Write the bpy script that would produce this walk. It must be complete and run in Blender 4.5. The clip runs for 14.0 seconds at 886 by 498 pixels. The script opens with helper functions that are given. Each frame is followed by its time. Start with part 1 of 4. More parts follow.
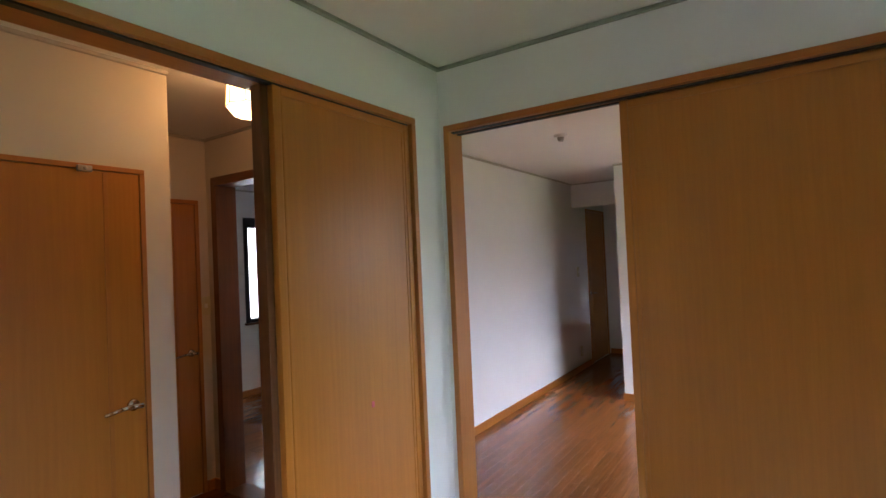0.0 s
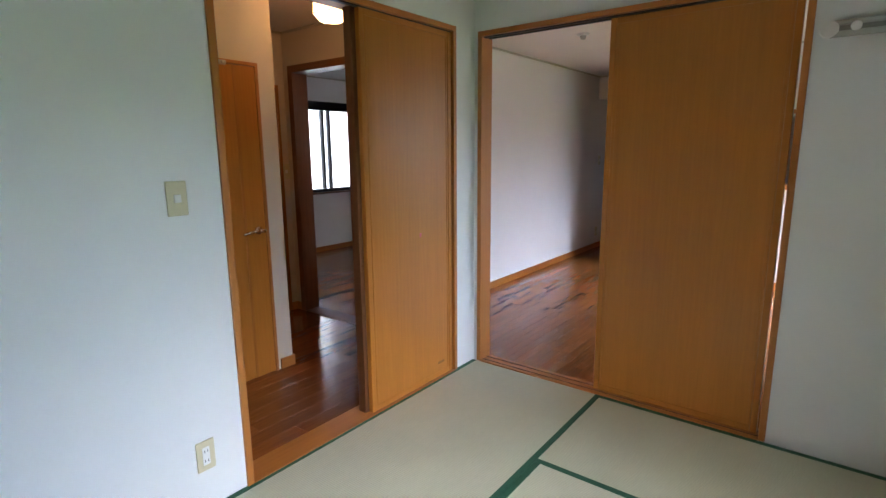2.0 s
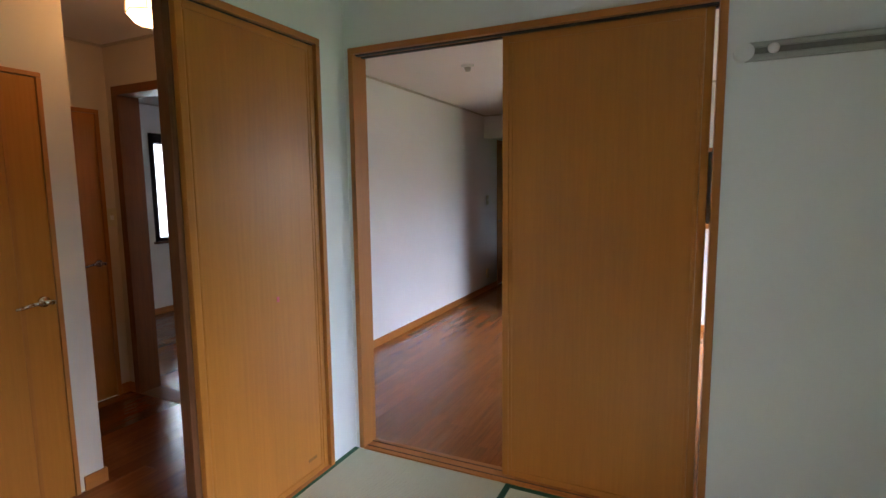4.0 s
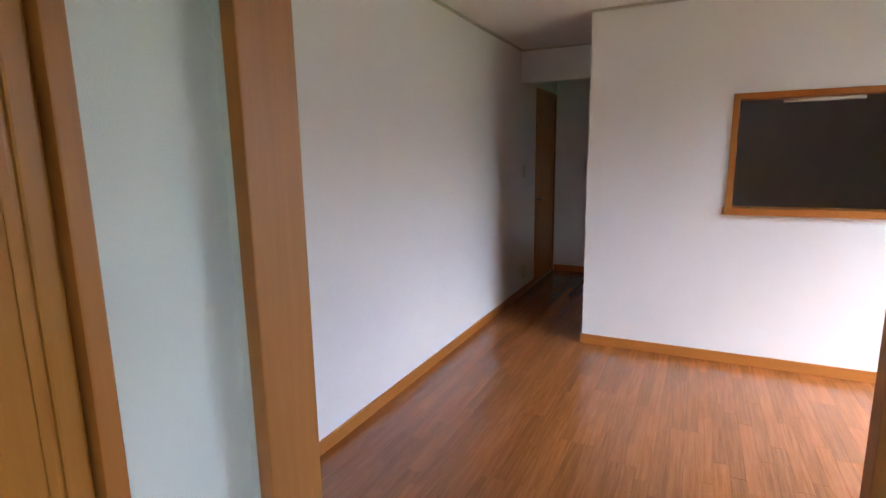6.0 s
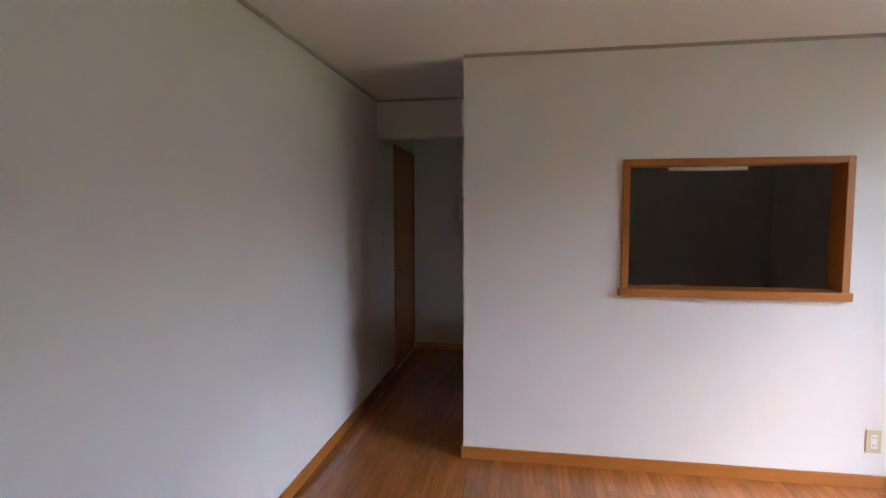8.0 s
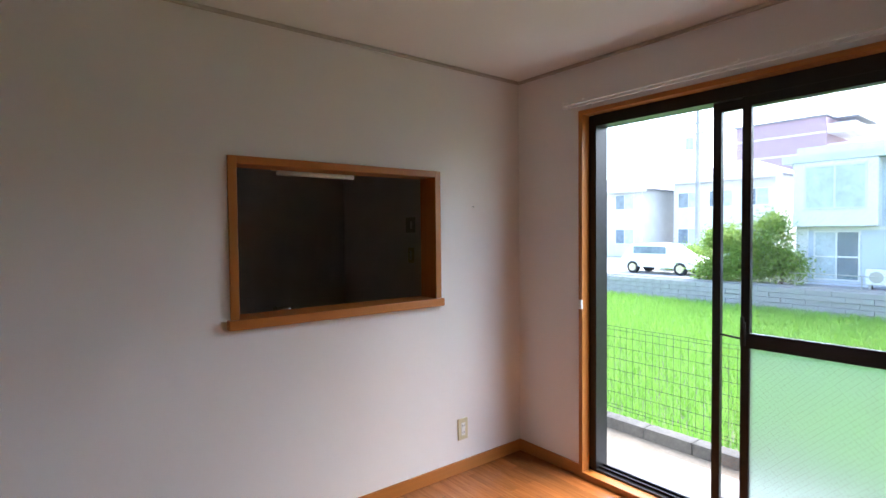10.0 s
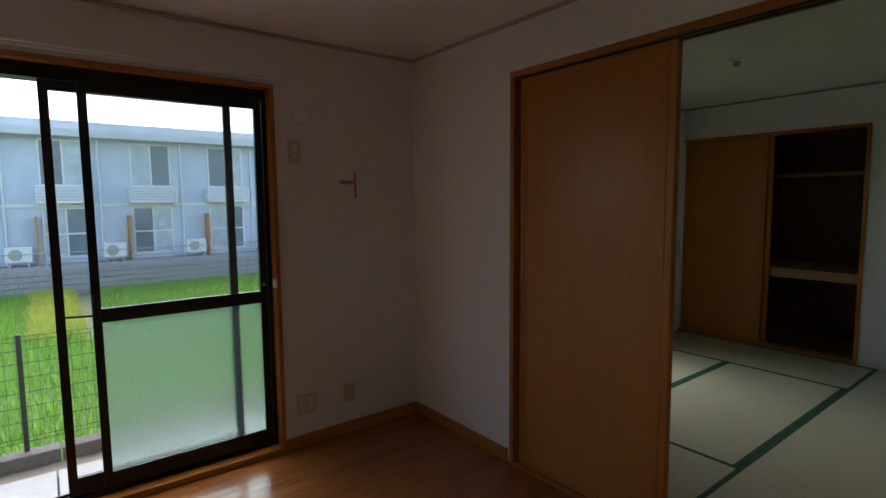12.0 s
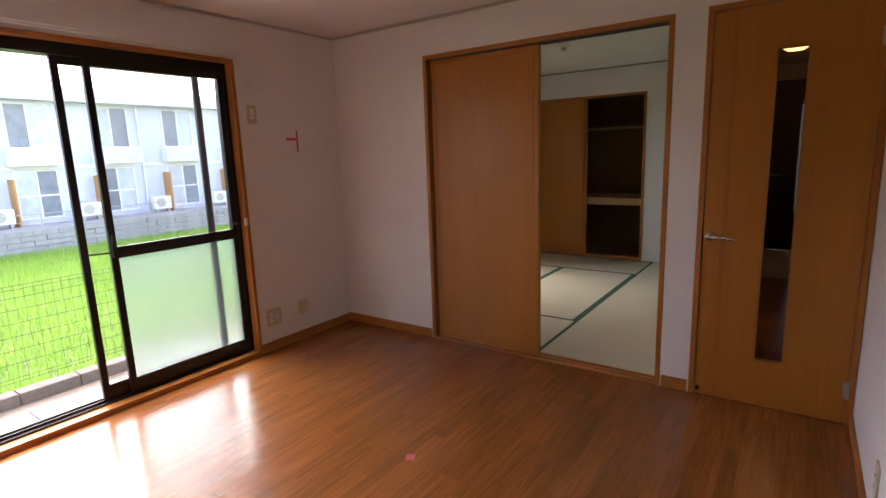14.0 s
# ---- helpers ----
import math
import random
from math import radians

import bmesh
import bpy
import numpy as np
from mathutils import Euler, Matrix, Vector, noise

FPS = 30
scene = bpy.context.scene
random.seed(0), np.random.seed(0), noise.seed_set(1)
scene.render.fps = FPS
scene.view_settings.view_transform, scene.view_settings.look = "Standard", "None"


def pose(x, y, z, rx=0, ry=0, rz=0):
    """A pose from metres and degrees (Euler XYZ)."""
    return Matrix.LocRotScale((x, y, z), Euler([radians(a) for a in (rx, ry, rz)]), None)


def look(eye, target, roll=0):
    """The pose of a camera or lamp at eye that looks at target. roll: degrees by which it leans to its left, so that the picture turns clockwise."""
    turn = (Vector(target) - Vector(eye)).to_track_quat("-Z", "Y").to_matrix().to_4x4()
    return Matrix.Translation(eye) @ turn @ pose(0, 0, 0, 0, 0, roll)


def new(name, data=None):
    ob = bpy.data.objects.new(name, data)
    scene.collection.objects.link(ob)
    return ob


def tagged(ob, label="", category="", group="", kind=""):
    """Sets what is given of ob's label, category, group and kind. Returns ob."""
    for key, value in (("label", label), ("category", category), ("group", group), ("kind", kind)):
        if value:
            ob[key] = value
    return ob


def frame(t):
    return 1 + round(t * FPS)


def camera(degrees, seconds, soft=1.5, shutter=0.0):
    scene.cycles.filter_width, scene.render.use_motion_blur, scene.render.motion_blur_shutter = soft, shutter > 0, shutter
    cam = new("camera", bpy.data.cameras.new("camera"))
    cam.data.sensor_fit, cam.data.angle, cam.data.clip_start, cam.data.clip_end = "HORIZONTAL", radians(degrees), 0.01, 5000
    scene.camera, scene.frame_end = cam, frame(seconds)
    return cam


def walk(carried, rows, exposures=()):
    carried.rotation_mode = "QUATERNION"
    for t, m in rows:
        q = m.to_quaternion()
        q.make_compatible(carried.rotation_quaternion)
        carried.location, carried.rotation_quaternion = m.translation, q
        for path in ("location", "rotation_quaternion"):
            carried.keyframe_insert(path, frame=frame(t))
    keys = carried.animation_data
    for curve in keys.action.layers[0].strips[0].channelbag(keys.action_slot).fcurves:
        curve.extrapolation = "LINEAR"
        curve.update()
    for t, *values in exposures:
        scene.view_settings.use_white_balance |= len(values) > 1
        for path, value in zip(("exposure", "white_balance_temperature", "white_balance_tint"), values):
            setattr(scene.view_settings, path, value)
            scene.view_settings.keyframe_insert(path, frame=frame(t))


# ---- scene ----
cam = camera(81.2, 14.0)
PATH = [
    (0, (1.31, -1.975, 1.423), (0.2, -0.312, 1.464), -2.5),
    (0.5, (1.413, -2.172, 1.391), (0.098, -0.668, 1.296), -2.0),
    (1, (1.559, -2.35, 1.359), (0.111, -1.001, 1.069), -0.6),
    (1.5, (1.712, -2.539, 1.357), (0.25, -1.21, 1.043), -0.9),
    (2, (1.819, -2.665, 1.358), (0.614, -1.114, 0.98), -0.5),
    (2.5, (1.897, -2.696, 1.368), (0.968, -0.948, 1.081), -0.3),
    (3, (1.904, -2.626, 1.404), (1.088, -0.811, 1.197), -0.5),
    (3.2, (1.868, -2.579, 1.393), (1.076, -0.753, 1.201), -0.7),
    (5.3, (0.917, -1.077, 1.321), (-0.071, 0.631, 0.995), -0.9),
    (5.5, (0.83, -0.922, 1.317), (-0.103, 0.816, 0.989), -0.2),
    (6, (0.629, -0.553, 1.345), (-0.24, 1.214, 0.993), -0.9),
    (6.5, (0.473, -0.238, 1.335), (-0.437, 1.49, 0.905), -0.1),
    (7, (0.356, -0.019, 1.334), (-0.546, 1.713, 0.901), -0.9),
    (7.5, (0.329, 0.135, 1.391), (-0.37, 1.99, 1.128), -1.0),
    (8, (0.301, 0.227, 1.41), (-0.024, 2.195, 1.27), -0.1),
    (8.2, (0.361, 0.257, 1.384), (0.151, 2.244, 1.296), 0.8),
    (10.3, (0.148, 1.069, 1.363), (1.701, 2.327, 1.308), -0.4),
    (10.5, (0.129, 1.204, 1.382), (1.884, 2.161, 1.318), 0.2),
    (11, (0.007, 1.455, 1.404), (2.0, 1.589, 1.304), -1.0),
    (11.5, (-0.134, 1.699, 1.389), (1.784, 1.164, 1.205), -1.3),
    (12, (-0.239, 1.994, 1.395), (1.337, 0.778, 1.209), -0.5),
    (12.5, (-0.433, 2.294, 1.4), (0.817, 0.742, 1.235), -0.3),
    (13, (-0.529, 2.565, 1.417), (0.621, 0.94, 1.222), -0.1),
    (13.5, (-0.556, 2.859, 1.423), (0.559, 1.224, 1.135), -1.4),
    (14, (-0.58, 3.104, 1.371), (0.551, 1.496, 1.006), -2.0),
]
EXPOSURE = [(0, 4.05, 6100, 14), (0.5, 4.35, 6150, 14), (1, 4.4, 6150, 13), (1.5, 4.15, 6050, 12), (2, 4.05, 5950, 12), (2.5, 3.8, 5900, 13), (3, 3.9, 5900, 12), (5.3, 4.0, 5900, 11), (6, 4.05, 6050, 11), (6.5, 3.85, 6100, 11), (7.5, 3.6, 6100, 11),
            (8.2, 3.55, 6100, 10), (10.3, 2.8, 6300, 8), (11, 2.2, 6500, 7), (11.5, 1.85, 6500, 7), (12, 1.7, 6600, 7), (12.5, 1.95, 7100, 12), (13, 2.75, 7400, 21), (13.5, 3.05, 7500, 24), (14, 3.15, 7500, 26)]
walk(cam, [(t, look(eye, target, roll)) for t, eye, target, roll in PATH], EXPOSURE)

# world, sun, exposure
world = bpy.data.worlds.new("sky")
scene.world = world
world.use_nodes = True
wn = world.node_tree.nodes
sky = wn.new("ShaderNodeTexSky")
sky.sky_type, sky.sun_disc = "NISHITA", False
sky.sun_elevation, sky.sun_rotation = radians(55), radians(110)
sky.air_density, sky.dust_density, sky.ozone_density = 1.0, 2.2, 1.0
world.node_tree.links.new(sky.outputs[0], wn["Background"].inputs[0])
wn["Background"].inputs[1].default_value = 0.15
sun = new("sun", bpy.data.lights.new("sun", "SUN"))
sun.data.energy, sun.data.angle, sun.data.color = 0.9, radians(75), (1.0, 0.96, 0.9)
sun.matrix_world = look((20 * math.sin(radians(110)), 20 * math.cos(radians(110)), 28), (0, 0, 0))


# ---------- materials ----------
def mat(name):
    m = bpy.data.materials.new(name)
    m.use_nodes = True
    return m, m.node_tree.nodes, m.node_tree.links, m.node_tree.nodes["Principled BSDF"]


def ramp(nodes, stops):
    r = nodes.new("ShaderNodeValToRGB")
    r.color_ramp.elements[0].position, r.color_ramp.elements[1].position = stops[0][0], stops[-1][0]
    r.color_ramp.elements[0].color, r.color_ramp.elements[1].color = (*stops[0][1], 1), (*stops[-1][1], 1)
    for p, c in stops[1:-1]:
        r.color_ramp.elements.new(p).color = (*c, 1)
    return r


def coords(nodes, links, scale, random_shift=False):
    tc = nodes.new("ShaderNodeTexCoord")
    mp = nodes.new("ShaderNodeMapping")
    mp.inputs["Scale"].default_value = scale
    links.new(tc.outputs["Object"], mp.inputs["Vector"])
    if random_shift:
        oi = nodes.new("ShaderNodeObjectInfo")
        mul = nodes.new("ShaderNodeMath")
        mul.operation = "MULTIPLY"
        mul.inputs[1].default_value = 40
        links.new(oi.outputs["Random"], mul.inputs[0])
        links.new(mul.outputs[0], mp.inputs["Location"])
    return mp


def noise_tex(nodes, links, mp, scale, detail=4, rough=0.6):
    n = nodes.new("ShaderNodeTexNoise")
    n.inputs["Scale"].default_value, n.inputs["Detail"].default_value, n.inputs["Roughness"].default_value = scale, detail, rough
    links.new(mp.outputs[0], n.inputs["Vector"])
    return n


def bump(nodes, links, src, bsdf, strength, dist):
    b = nodes.new("ShaderNodeBump")
    b.inputs["Strength"].default_value, b.inputs["Distance"].default_value = strength, dist
    links.new(src, b.inputs["Height"])
    links.new(b.outputs[0], bsdf.inputs["Normal"])


def mixed(nodes, links, a, b, fac, mode="MIX"):
    m = nodes.new("ShaderNodeMix")
    m.data_type, m.blend_type = "RGBA", mode
    for sock, v in ((m.inputs[0], fac), (m.inputs[6], a), (m.inputs[7], b)):
        if isinstance(v, bpy.types.NodeSocket):
            links.new(v, sock)
        else:
            sock.default_value = v
    return m.outputs[2]


def wood(name, dark, light, axis="z", rough=0.35, coat=0.0, random_shift=False, vary=0.0, relief=0.12):
    m, n, l, b = mat(name)
    sc = {"x": (1.2, 26, 26), "y": (26, 1.2, 26), "z": (26, 26, 1.2)}[axis]
    mp = coords(n, l, sc, random_shift)
    fine = noise_tex(n, l, mp, 3.0, 6, 0.65)
    r = ramp(n, [(0.3, dark), (0.7, light)])
    l.new(fine.outputs[0], r.inputs[0])
    mp2 = coords(n, l, tuple(0.25 * s for s in sc), random_shift)
    broad = noise_tex(n, l, mp2, 1.5, 3)
    mid = tuple(0.5 * (p + q) for p, q in zip(dark, light))
    r2 = ramp(n, [(0.3, tuple(0.82 + 0.0 * c for c in mid)), (0.7, (1.0, 1.0, 1.0))])
    l.new(broad.outputs[0], r2.inputs[0])
    col = mixed(n, l, r.outputs[0], r2.outputs[0], 0.6, "MULTIPLY")
    if vary:
        oi = n.new("ShaderNodeObjectInfo")
        rv = ramp(n, [(0.0, (1 - vary,) * 3), (0.5, (1.0, 1.0, 1.0)), (1.0, (1 + vary, 1 + 0.8 * vary, 1 + 0.6 * vary))])
        l.new(oi.outputs["Random"], rv.inputs[0])
        col = mixed(n, l, col, rv.outputs[0], 1.0, "MULTIPLY")
    l.new(col, b.inputs["Base Color"])
    rr = n.new("ShaderNodeMapRange")
    rr.inputs[3].default_value, rr.inputs[4].default_value = rough - 0.02, rough + 0.04
    l.new(broad.outputs[0], rr.inputs[0])
    l.new(rr.outputs[0], b.inputs["Roughness"])
    b.inputs["Coat Weight"].default_value = coat
    b.inputs["Coat Roughness"].default_value = 0.15
    if relief:
        bump(n, l, fine.outputs[0], b, relief, 0.002)
    return m


def wallpaper(name, col, scale=300):
    m, n, l, b = mat(name)
    mp = coords(n, l, (1, 1, 1))
    weave = noise_tex(n, l, mp, scale, 3, 0.7)
    blotch = noise_tex(n, l, mp, 1.3, 4)
    r = ramp(n, [(0.3, tuple(0.95 * c for c in col)), (0.7, col)])
    l.new(blotch.outputs[0], r.inputs[0])
    l.new(r.outputs[0], b.inputs["Base Color"])
    b.inputs["Roughness"].default_value = 0.85
    bump(n, l, weave.outputs[0], b, 0.55, 0.002)
    return m


def plain(name, col, rough=0.5, metal=0.0, grain=60, amount=0.12):
    m, n, l, b = mat(name)
    mp = coords(n, l, (1, 1, 1))
    t = noise_tex(n, l, mp, grain, 5)
    r = ramp(n, [(0.3, tuple((1 - amount) * c for c in col)), (0.7, tuple(min(1, (1 + amount * 0.5) * c) for c in col))])
    l.new(t.outputs[0], r.inputs[0])
    l.new(r.outputs[0], b.inputs["Base Color"])
    b.inputs["Roughness"].default_value, b.inputs["Metallic"].default_value = rough, metal
    return m


def rough_ground(name, c1, c2, scale, bumpy=0.4, dist=0.02):
    m, n, l, b = mat(name)
    mp = coords(n, l, (1, 1, 1))
    t = noise_tex(n, l, mp, scale, 8, 0.7)
    u = noise_tex(n, l, mp, scale * 0.07, 4)
    r = ramp(n, [(0.3, c1), (0.7, c2)])
    mx = mixed(n, l, t.outputs["Color"], u.outputs["Color"], 0.5)
    l.new(mx, r.inputs[0])
    l.new(r.outputs[0], b.inputs["Base Color"])
    b.inputs["Roughness"].default_value = 0.9
    bump(n, l, t.outputs[0], b, bumpy, dist)
    return m


def glass(name, rough=0.0, tint=(1, 1, 1), trans=0.0):
    m, n, l, b = mat(name)
    n.remove(b)
    out = n["Material Output"]
    tr = n.new("ShaderNodeBsdfTransparent")
    tr.inputs[0].default_value = (*tint, 1)
    gl = n.new("ShaderNodeBsdfGlossy")
    gl.inputs["Roughness"].default_value = 0.02
    fr = n.new("ShaderNodeFresnel")
    fr.inputs[0].default_value = 1.45
    mx = n.new("ShaderNodeMixShader")
    l.new(fr.outputs[0], mx.inputs[0])
    l.new(tr.outputs[0], mx.inputs[1])
    l.new(gl.outputs[0], mx.inputs[2])
    l.new(mx.outputs[0], out.inputs[0])
    return m


def frosted(name, col):
    m, n, l, b = mat(name)
    b.inputs["Base Color"].default_value = (*col, 1)
    b.inputs["Transmission Weight"].default_value = 1.0
    b.inputs["Roughness"].default_value = 0.55
    b.inputs["IOR"].default_value = 1.2
    v = n.new("ShaderNodeTexVoronoi")
    v.inputs["Scale"].default_value = 160
    mp = coords(n, l, (1, 1, 1))
    l.new(mp.outputs[0], v.inputs["Vector"])
    bump(n, l, v.outputs[0], b, 0.3, 0.003)
    return m


def tatami_mat():
    m, n, l, b = mat("tatami_straw")
    mp = coords(n, l, (1, 1, 1), True)
    w = n.new("ShaderNodeTexWave")
    w.bands_direction = "Y"
    w.inputs["Scale"].default_value, w.inputs["Distortion"].default_value = 32, 0.6
    l.new(mp.outputs[0], w.inputs["Vector"])
    mp2 = coords(n, l, (90, 4, 4), True)
    rush = noise_tex(n, l, mp2, 4, 4)
    big = noise_tex(n, l, mp, 2.2, 3)
    r = ramp(n, [(0.3, (0.46, 0.47, 0.33)), (0.7, (0.58, 0.575, 0.42))])
    l.new(mixed(n, l, rush.outputs["Color"], big.outputs["Color"], 0.45), r.inputs[0])
    l.new(r.outputs[0], b.inputs["Base Color"])
    b.inputs["Roughness"].default_value = 0.6
    bump(n, l, w.outputs["Fac"], b, 0.35, 0.003)
    return m


def emission(name, col, power):
    m, n, l, b = mat(name)
    b.inputs["Base Color"].default_value = (*col, 1)
    b.inputs["Emission Color"].default_value = (*col, 1)
    b.inputs["Emission Strength"].default_value = power
    return m


DOOR = wood("veneer_door", (0.45, 0.163, 0.020), (0.505, 0.190, 0.027), "z", 0.33)
DOORX = wood("veneer_across", (0.45, 0.163, 0.020), (0.505, 0.190, 0.027), "x", 0.33)
DOORY = wood("veneer_along", (0.45, 0.163, 0.020), (0.505, 0.190, 0.027), "y", 0.33)
TRIM = wood("trim_upright", (0.42, 0.145, 0.024), (0.48, 0.176, 0.032), "z", 0.4)
TRIMX = wood("trim_across", (0.42, 0.145, 0.024), (0.48, 0.176, 0.032), "x", 0.4)
TRIMY = wood("trim_along", (0.42, 0.145, 0.024), (0.48, 0.176, 0.032), "y", 0.4)
# dark wood, with part of the doorway's shadow mixed into the colour
DARKTRIM = wood("dark_trim_upright", (0.17, 0.06, 0.018), (0.24, 0.09, 0.027), "z", 0.4)
DARKTRIMX = wood("dark_trim_across", (0.17, 0.06, 0.018), (0.24, 0.09, 0.027), "x", 0.4)
POST = wood("dark_post", (0.11, 0.04, 0.015), (0.18, 0.07, 0.025), "z", 0.4)
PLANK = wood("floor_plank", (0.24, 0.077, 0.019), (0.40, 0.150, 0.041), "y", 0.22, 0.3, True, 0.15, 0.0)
# floor plank again, its colour lowered to carry the hall's dimness
PLANK_DIM = wood("hall_plank_shaded", (0.17, 0.05, 0.014), (0.28, 0.092, 0.026), "y", 0.18, 0.4, True, 0.2, 0.0)
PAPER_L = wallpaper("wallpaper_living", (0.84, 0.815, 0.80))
# trace of green in this paper stands for light off the field
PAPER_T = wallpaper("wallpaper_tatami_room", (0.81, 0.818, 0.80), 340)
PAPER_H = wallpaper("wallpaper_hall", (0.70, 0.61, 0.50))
CEIL = wallpaper("ceiling_paper", (0.83, 0.80, 0.76), 300)
# green here is bounce light from the field, put into the colour
CEIL_T = wallpaper("ceiling_paper_field_bounce", (0.75, 0.765, 0.71), 300)
COVE = plain("cove_moulding", (0.50, 0.45, 0.38), 0.6)
COVE_T = plain("cove_moulding_grey", (0.30, 0.33, 0.27), 0.6)
IVORY = plain("ivory_plastic", (0.62, 0.56, 0.36), 0.35, 0, 30, 0.05)
WHITE = plain("white_plastic", (0.8, 0.8, 0.77), 0.35, 0, 30, 0.04)
GREYP = plain("grey_plastic", (0.42, 0.42, 0.38), 0.4, 0, 30, 0.06)
SMUDGE = plain("worn_smudge", (0.27, 0.11, 0.025), 0.5)
CHANNEL = plain("rail_channel", (0.2, 0.2, 0.18), 0.5)
SLOT = plain("dark_slot", (0.03, 0.03, 0.03), 0.5)
CHROME = plain("satin_chrome", (0.62, 0.6, 0.57), 0.22, 1.0, 80, 0.08)
ALU = plain("bronze_aluminium", (0.022, 0.02, 0.021), 0.35, 0.4, 40, 0.2)
RUBBER = plain("black_rubber", (0.015, 0.015, 0.015), 0.7)
GLASS = glass("clear_glass")
GLASS_D = glass("door_glass", 0, (0.75, 0.75, 0.75))
GLASS_E = frosted("smoked_glass", (0.03, 0.035, 0.04))
FROST = frosted("frosted_glass", (0.53, 0.67, 0.65))
PINK = plain("pink_tape", (0.62, 0.11, 0.16), 0.5, 0, 50, 0.1)
TATAMI = tatami_mat()
HERI = plain("green_cloth_edging", (0.022, 0.10, 0.055), 0.75, 0, 300, 0.35)
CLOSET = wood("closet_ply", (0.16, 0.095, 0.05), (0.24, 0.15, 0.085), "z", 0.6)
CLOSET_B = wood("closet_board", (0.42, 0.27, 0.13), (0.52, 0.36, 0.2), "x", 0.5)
LAMP_ON = emission("lit_shade_glass", (1.0, 0.53, 0.20), 0.72)
BRASS = plain("wire_brass", (0.5, 0.35, 0.15), 0.35, 0.8)
TUBE = plain("tube_white", (0.85, 0.86, 0.84), 0.25)
STEEL = plain("brushed_steel", (0.5, 0.5, 0.5), 0.3, 1.0, 120, 0.15)
CONC = rough_ground("concrete", (0.26, 0.26, 0.255), (0.40, 0.40, 0.395), 30, 0.2, 0.004)
STONE = rough_ground("pale_stone", (0.42, 0.42, 0.41), (0.62, 0.61, 0.59), 18, 0.2, 0.003)
BLOCK = rough_ground("old_block", (0.04, 0.038, 0.034), (0.17, 0.16, 0.145), 22, 0.5, 0.01)
BLOCK2 = rough_ground("retaining_block", (0.24, 0.24, 0.23), (0.52, 0.52, 0.50), 5, 0.4, 0.02)
SOIL = rough_ground("dry_soil", (0.13, 0.11, 0.08), (0.27, 0.235, 0.19), 40, 0.6, 0.02)
PADDY = rough_ground("wet_paddy_mud", (0.12, 0.14, 0.07), (0.22, 0.25, 0.15), 3, 0.2, 0.02)
EARTH = rough_ground("verge_ground", (0.16, 0.19, 0.09), (0.30, 0.30, 0.2), 2, 0.3, 0.03)
WIRE = plain("fence_wire", (0.035, 0.042, 0.037), 0.45, 0.5)
SIDING = plain("pale_blue_siding", (0.58, 0.64, 0.75), 0.7, 0, 1.5, 0.08)
BWHITE = plain("white_paint_facade", (0.78, 0.79, 0.8), 0.6, 0, 2, 0.06)
ROOFM = plain("pale_roof", (0.62, 0.66, 0.7), 0.6, 0, 1.5, 0.1)
CURTAIN = plain("window_curtain", (0.52, 0.60, 0.66), 0.3, 0, 3, 0.25)
DARKWIN = plain("window_dark", (0.20, 0.25, 0.30), 0.12, 0, 2, 0.3)
BOARD = wood("orange_board", (0.42, 0.20, 0.06), (0.6, 0.32, 0.12), "z", 0.6)
MAUVE = plain("mauve_tile_facade", (0.46, 0.33, 0.39), 0.6, 0, 1, 0.1)
SLATE = plain("grey_roof_tile", (0.25, 0.27, 0.31), 0.55, 0, 3, 0.25)
CREAM = plain("cream_wall", (0.68, 0.68, 0.66), 0.7, 0, 1, 0.08)
CARPAINT = plain("white_car_paint", (0.8, 0.8, 0.8), 0.15, 0, 4, 0.03)
BARK = rough_ground("bark", (0.06, 0.04, 0.03), (0.14, 0.10, 0.07), 30)


def leaf_material(name, c1, c2, thin=0.5):
    m, n, l, b = mat(name)
    g = n.new("ShaderNodeNewGeometry")
    r = ramp(n, [(0.0, c1), (1.0, c2)])
    l.new(g.outputs["Random Per Island"], r.inputs[0])
    l.new(r.outputs[0], b.inputs["Base Color"])
    b.inputs["Roughness"].default_value = 0.55
    t = n.new("ShaderNodeBsdfTranslucent")
    l.new(r.outputs[0], t.inputs[0])
    mx = n.new("ShaderNodeMixShader")
    mx.inputs[0].default_value = thin
    l.new(b.outputs[0], mx.inputs[1])
    l.new(t.outputs[0], mx.inputs[2])
    l.new(mx.outputs[0], n["Material Output"].inputs[0])
    return m


RICE = leaf_material("rice_blades", (0.17, 0.36, 0.05), (0.28, 0.50, 0.09))
LEAF = leaf_material("shrub_leaves", (0.17, 0.30, 0.05), (0.38, 0.48, 0.13))
VERGE = leaf_material("yellow_grass", (0.34, 0.42, 0.06), (0.5, 0.55, 0.12))

# ---------- mesh helpers ----------
BASE = {}


def box(bm, x0, x1, y0, y1, z0, z1, bevel=0.0):
    g = bmesh.ops.create_cube(bm, size=1.0)
    vs = g["verts"]
    for v in vs:
        v.co = Vector(((x0 + x1) / 2 + v.co.x * (x1 - x0), (y0 + y1) / 2 + v.co.y * (y1 - y0), (z0 + z1) / 2 + v.co.z * (z1 - z0)))
    if bevel:
        es = list({e for v in vs for e in v.link_edges})
        bmesh.ops.bevel(bm, geom=es, offset=bevel, segments=2, affect="EDGES", profile=0.6)
    return bm


def boxes(*rows, bevel=0.0):
    bm = bmesh.new()
    for r in rows:
        box(bm, *r, bevel=bevel)
    return bm


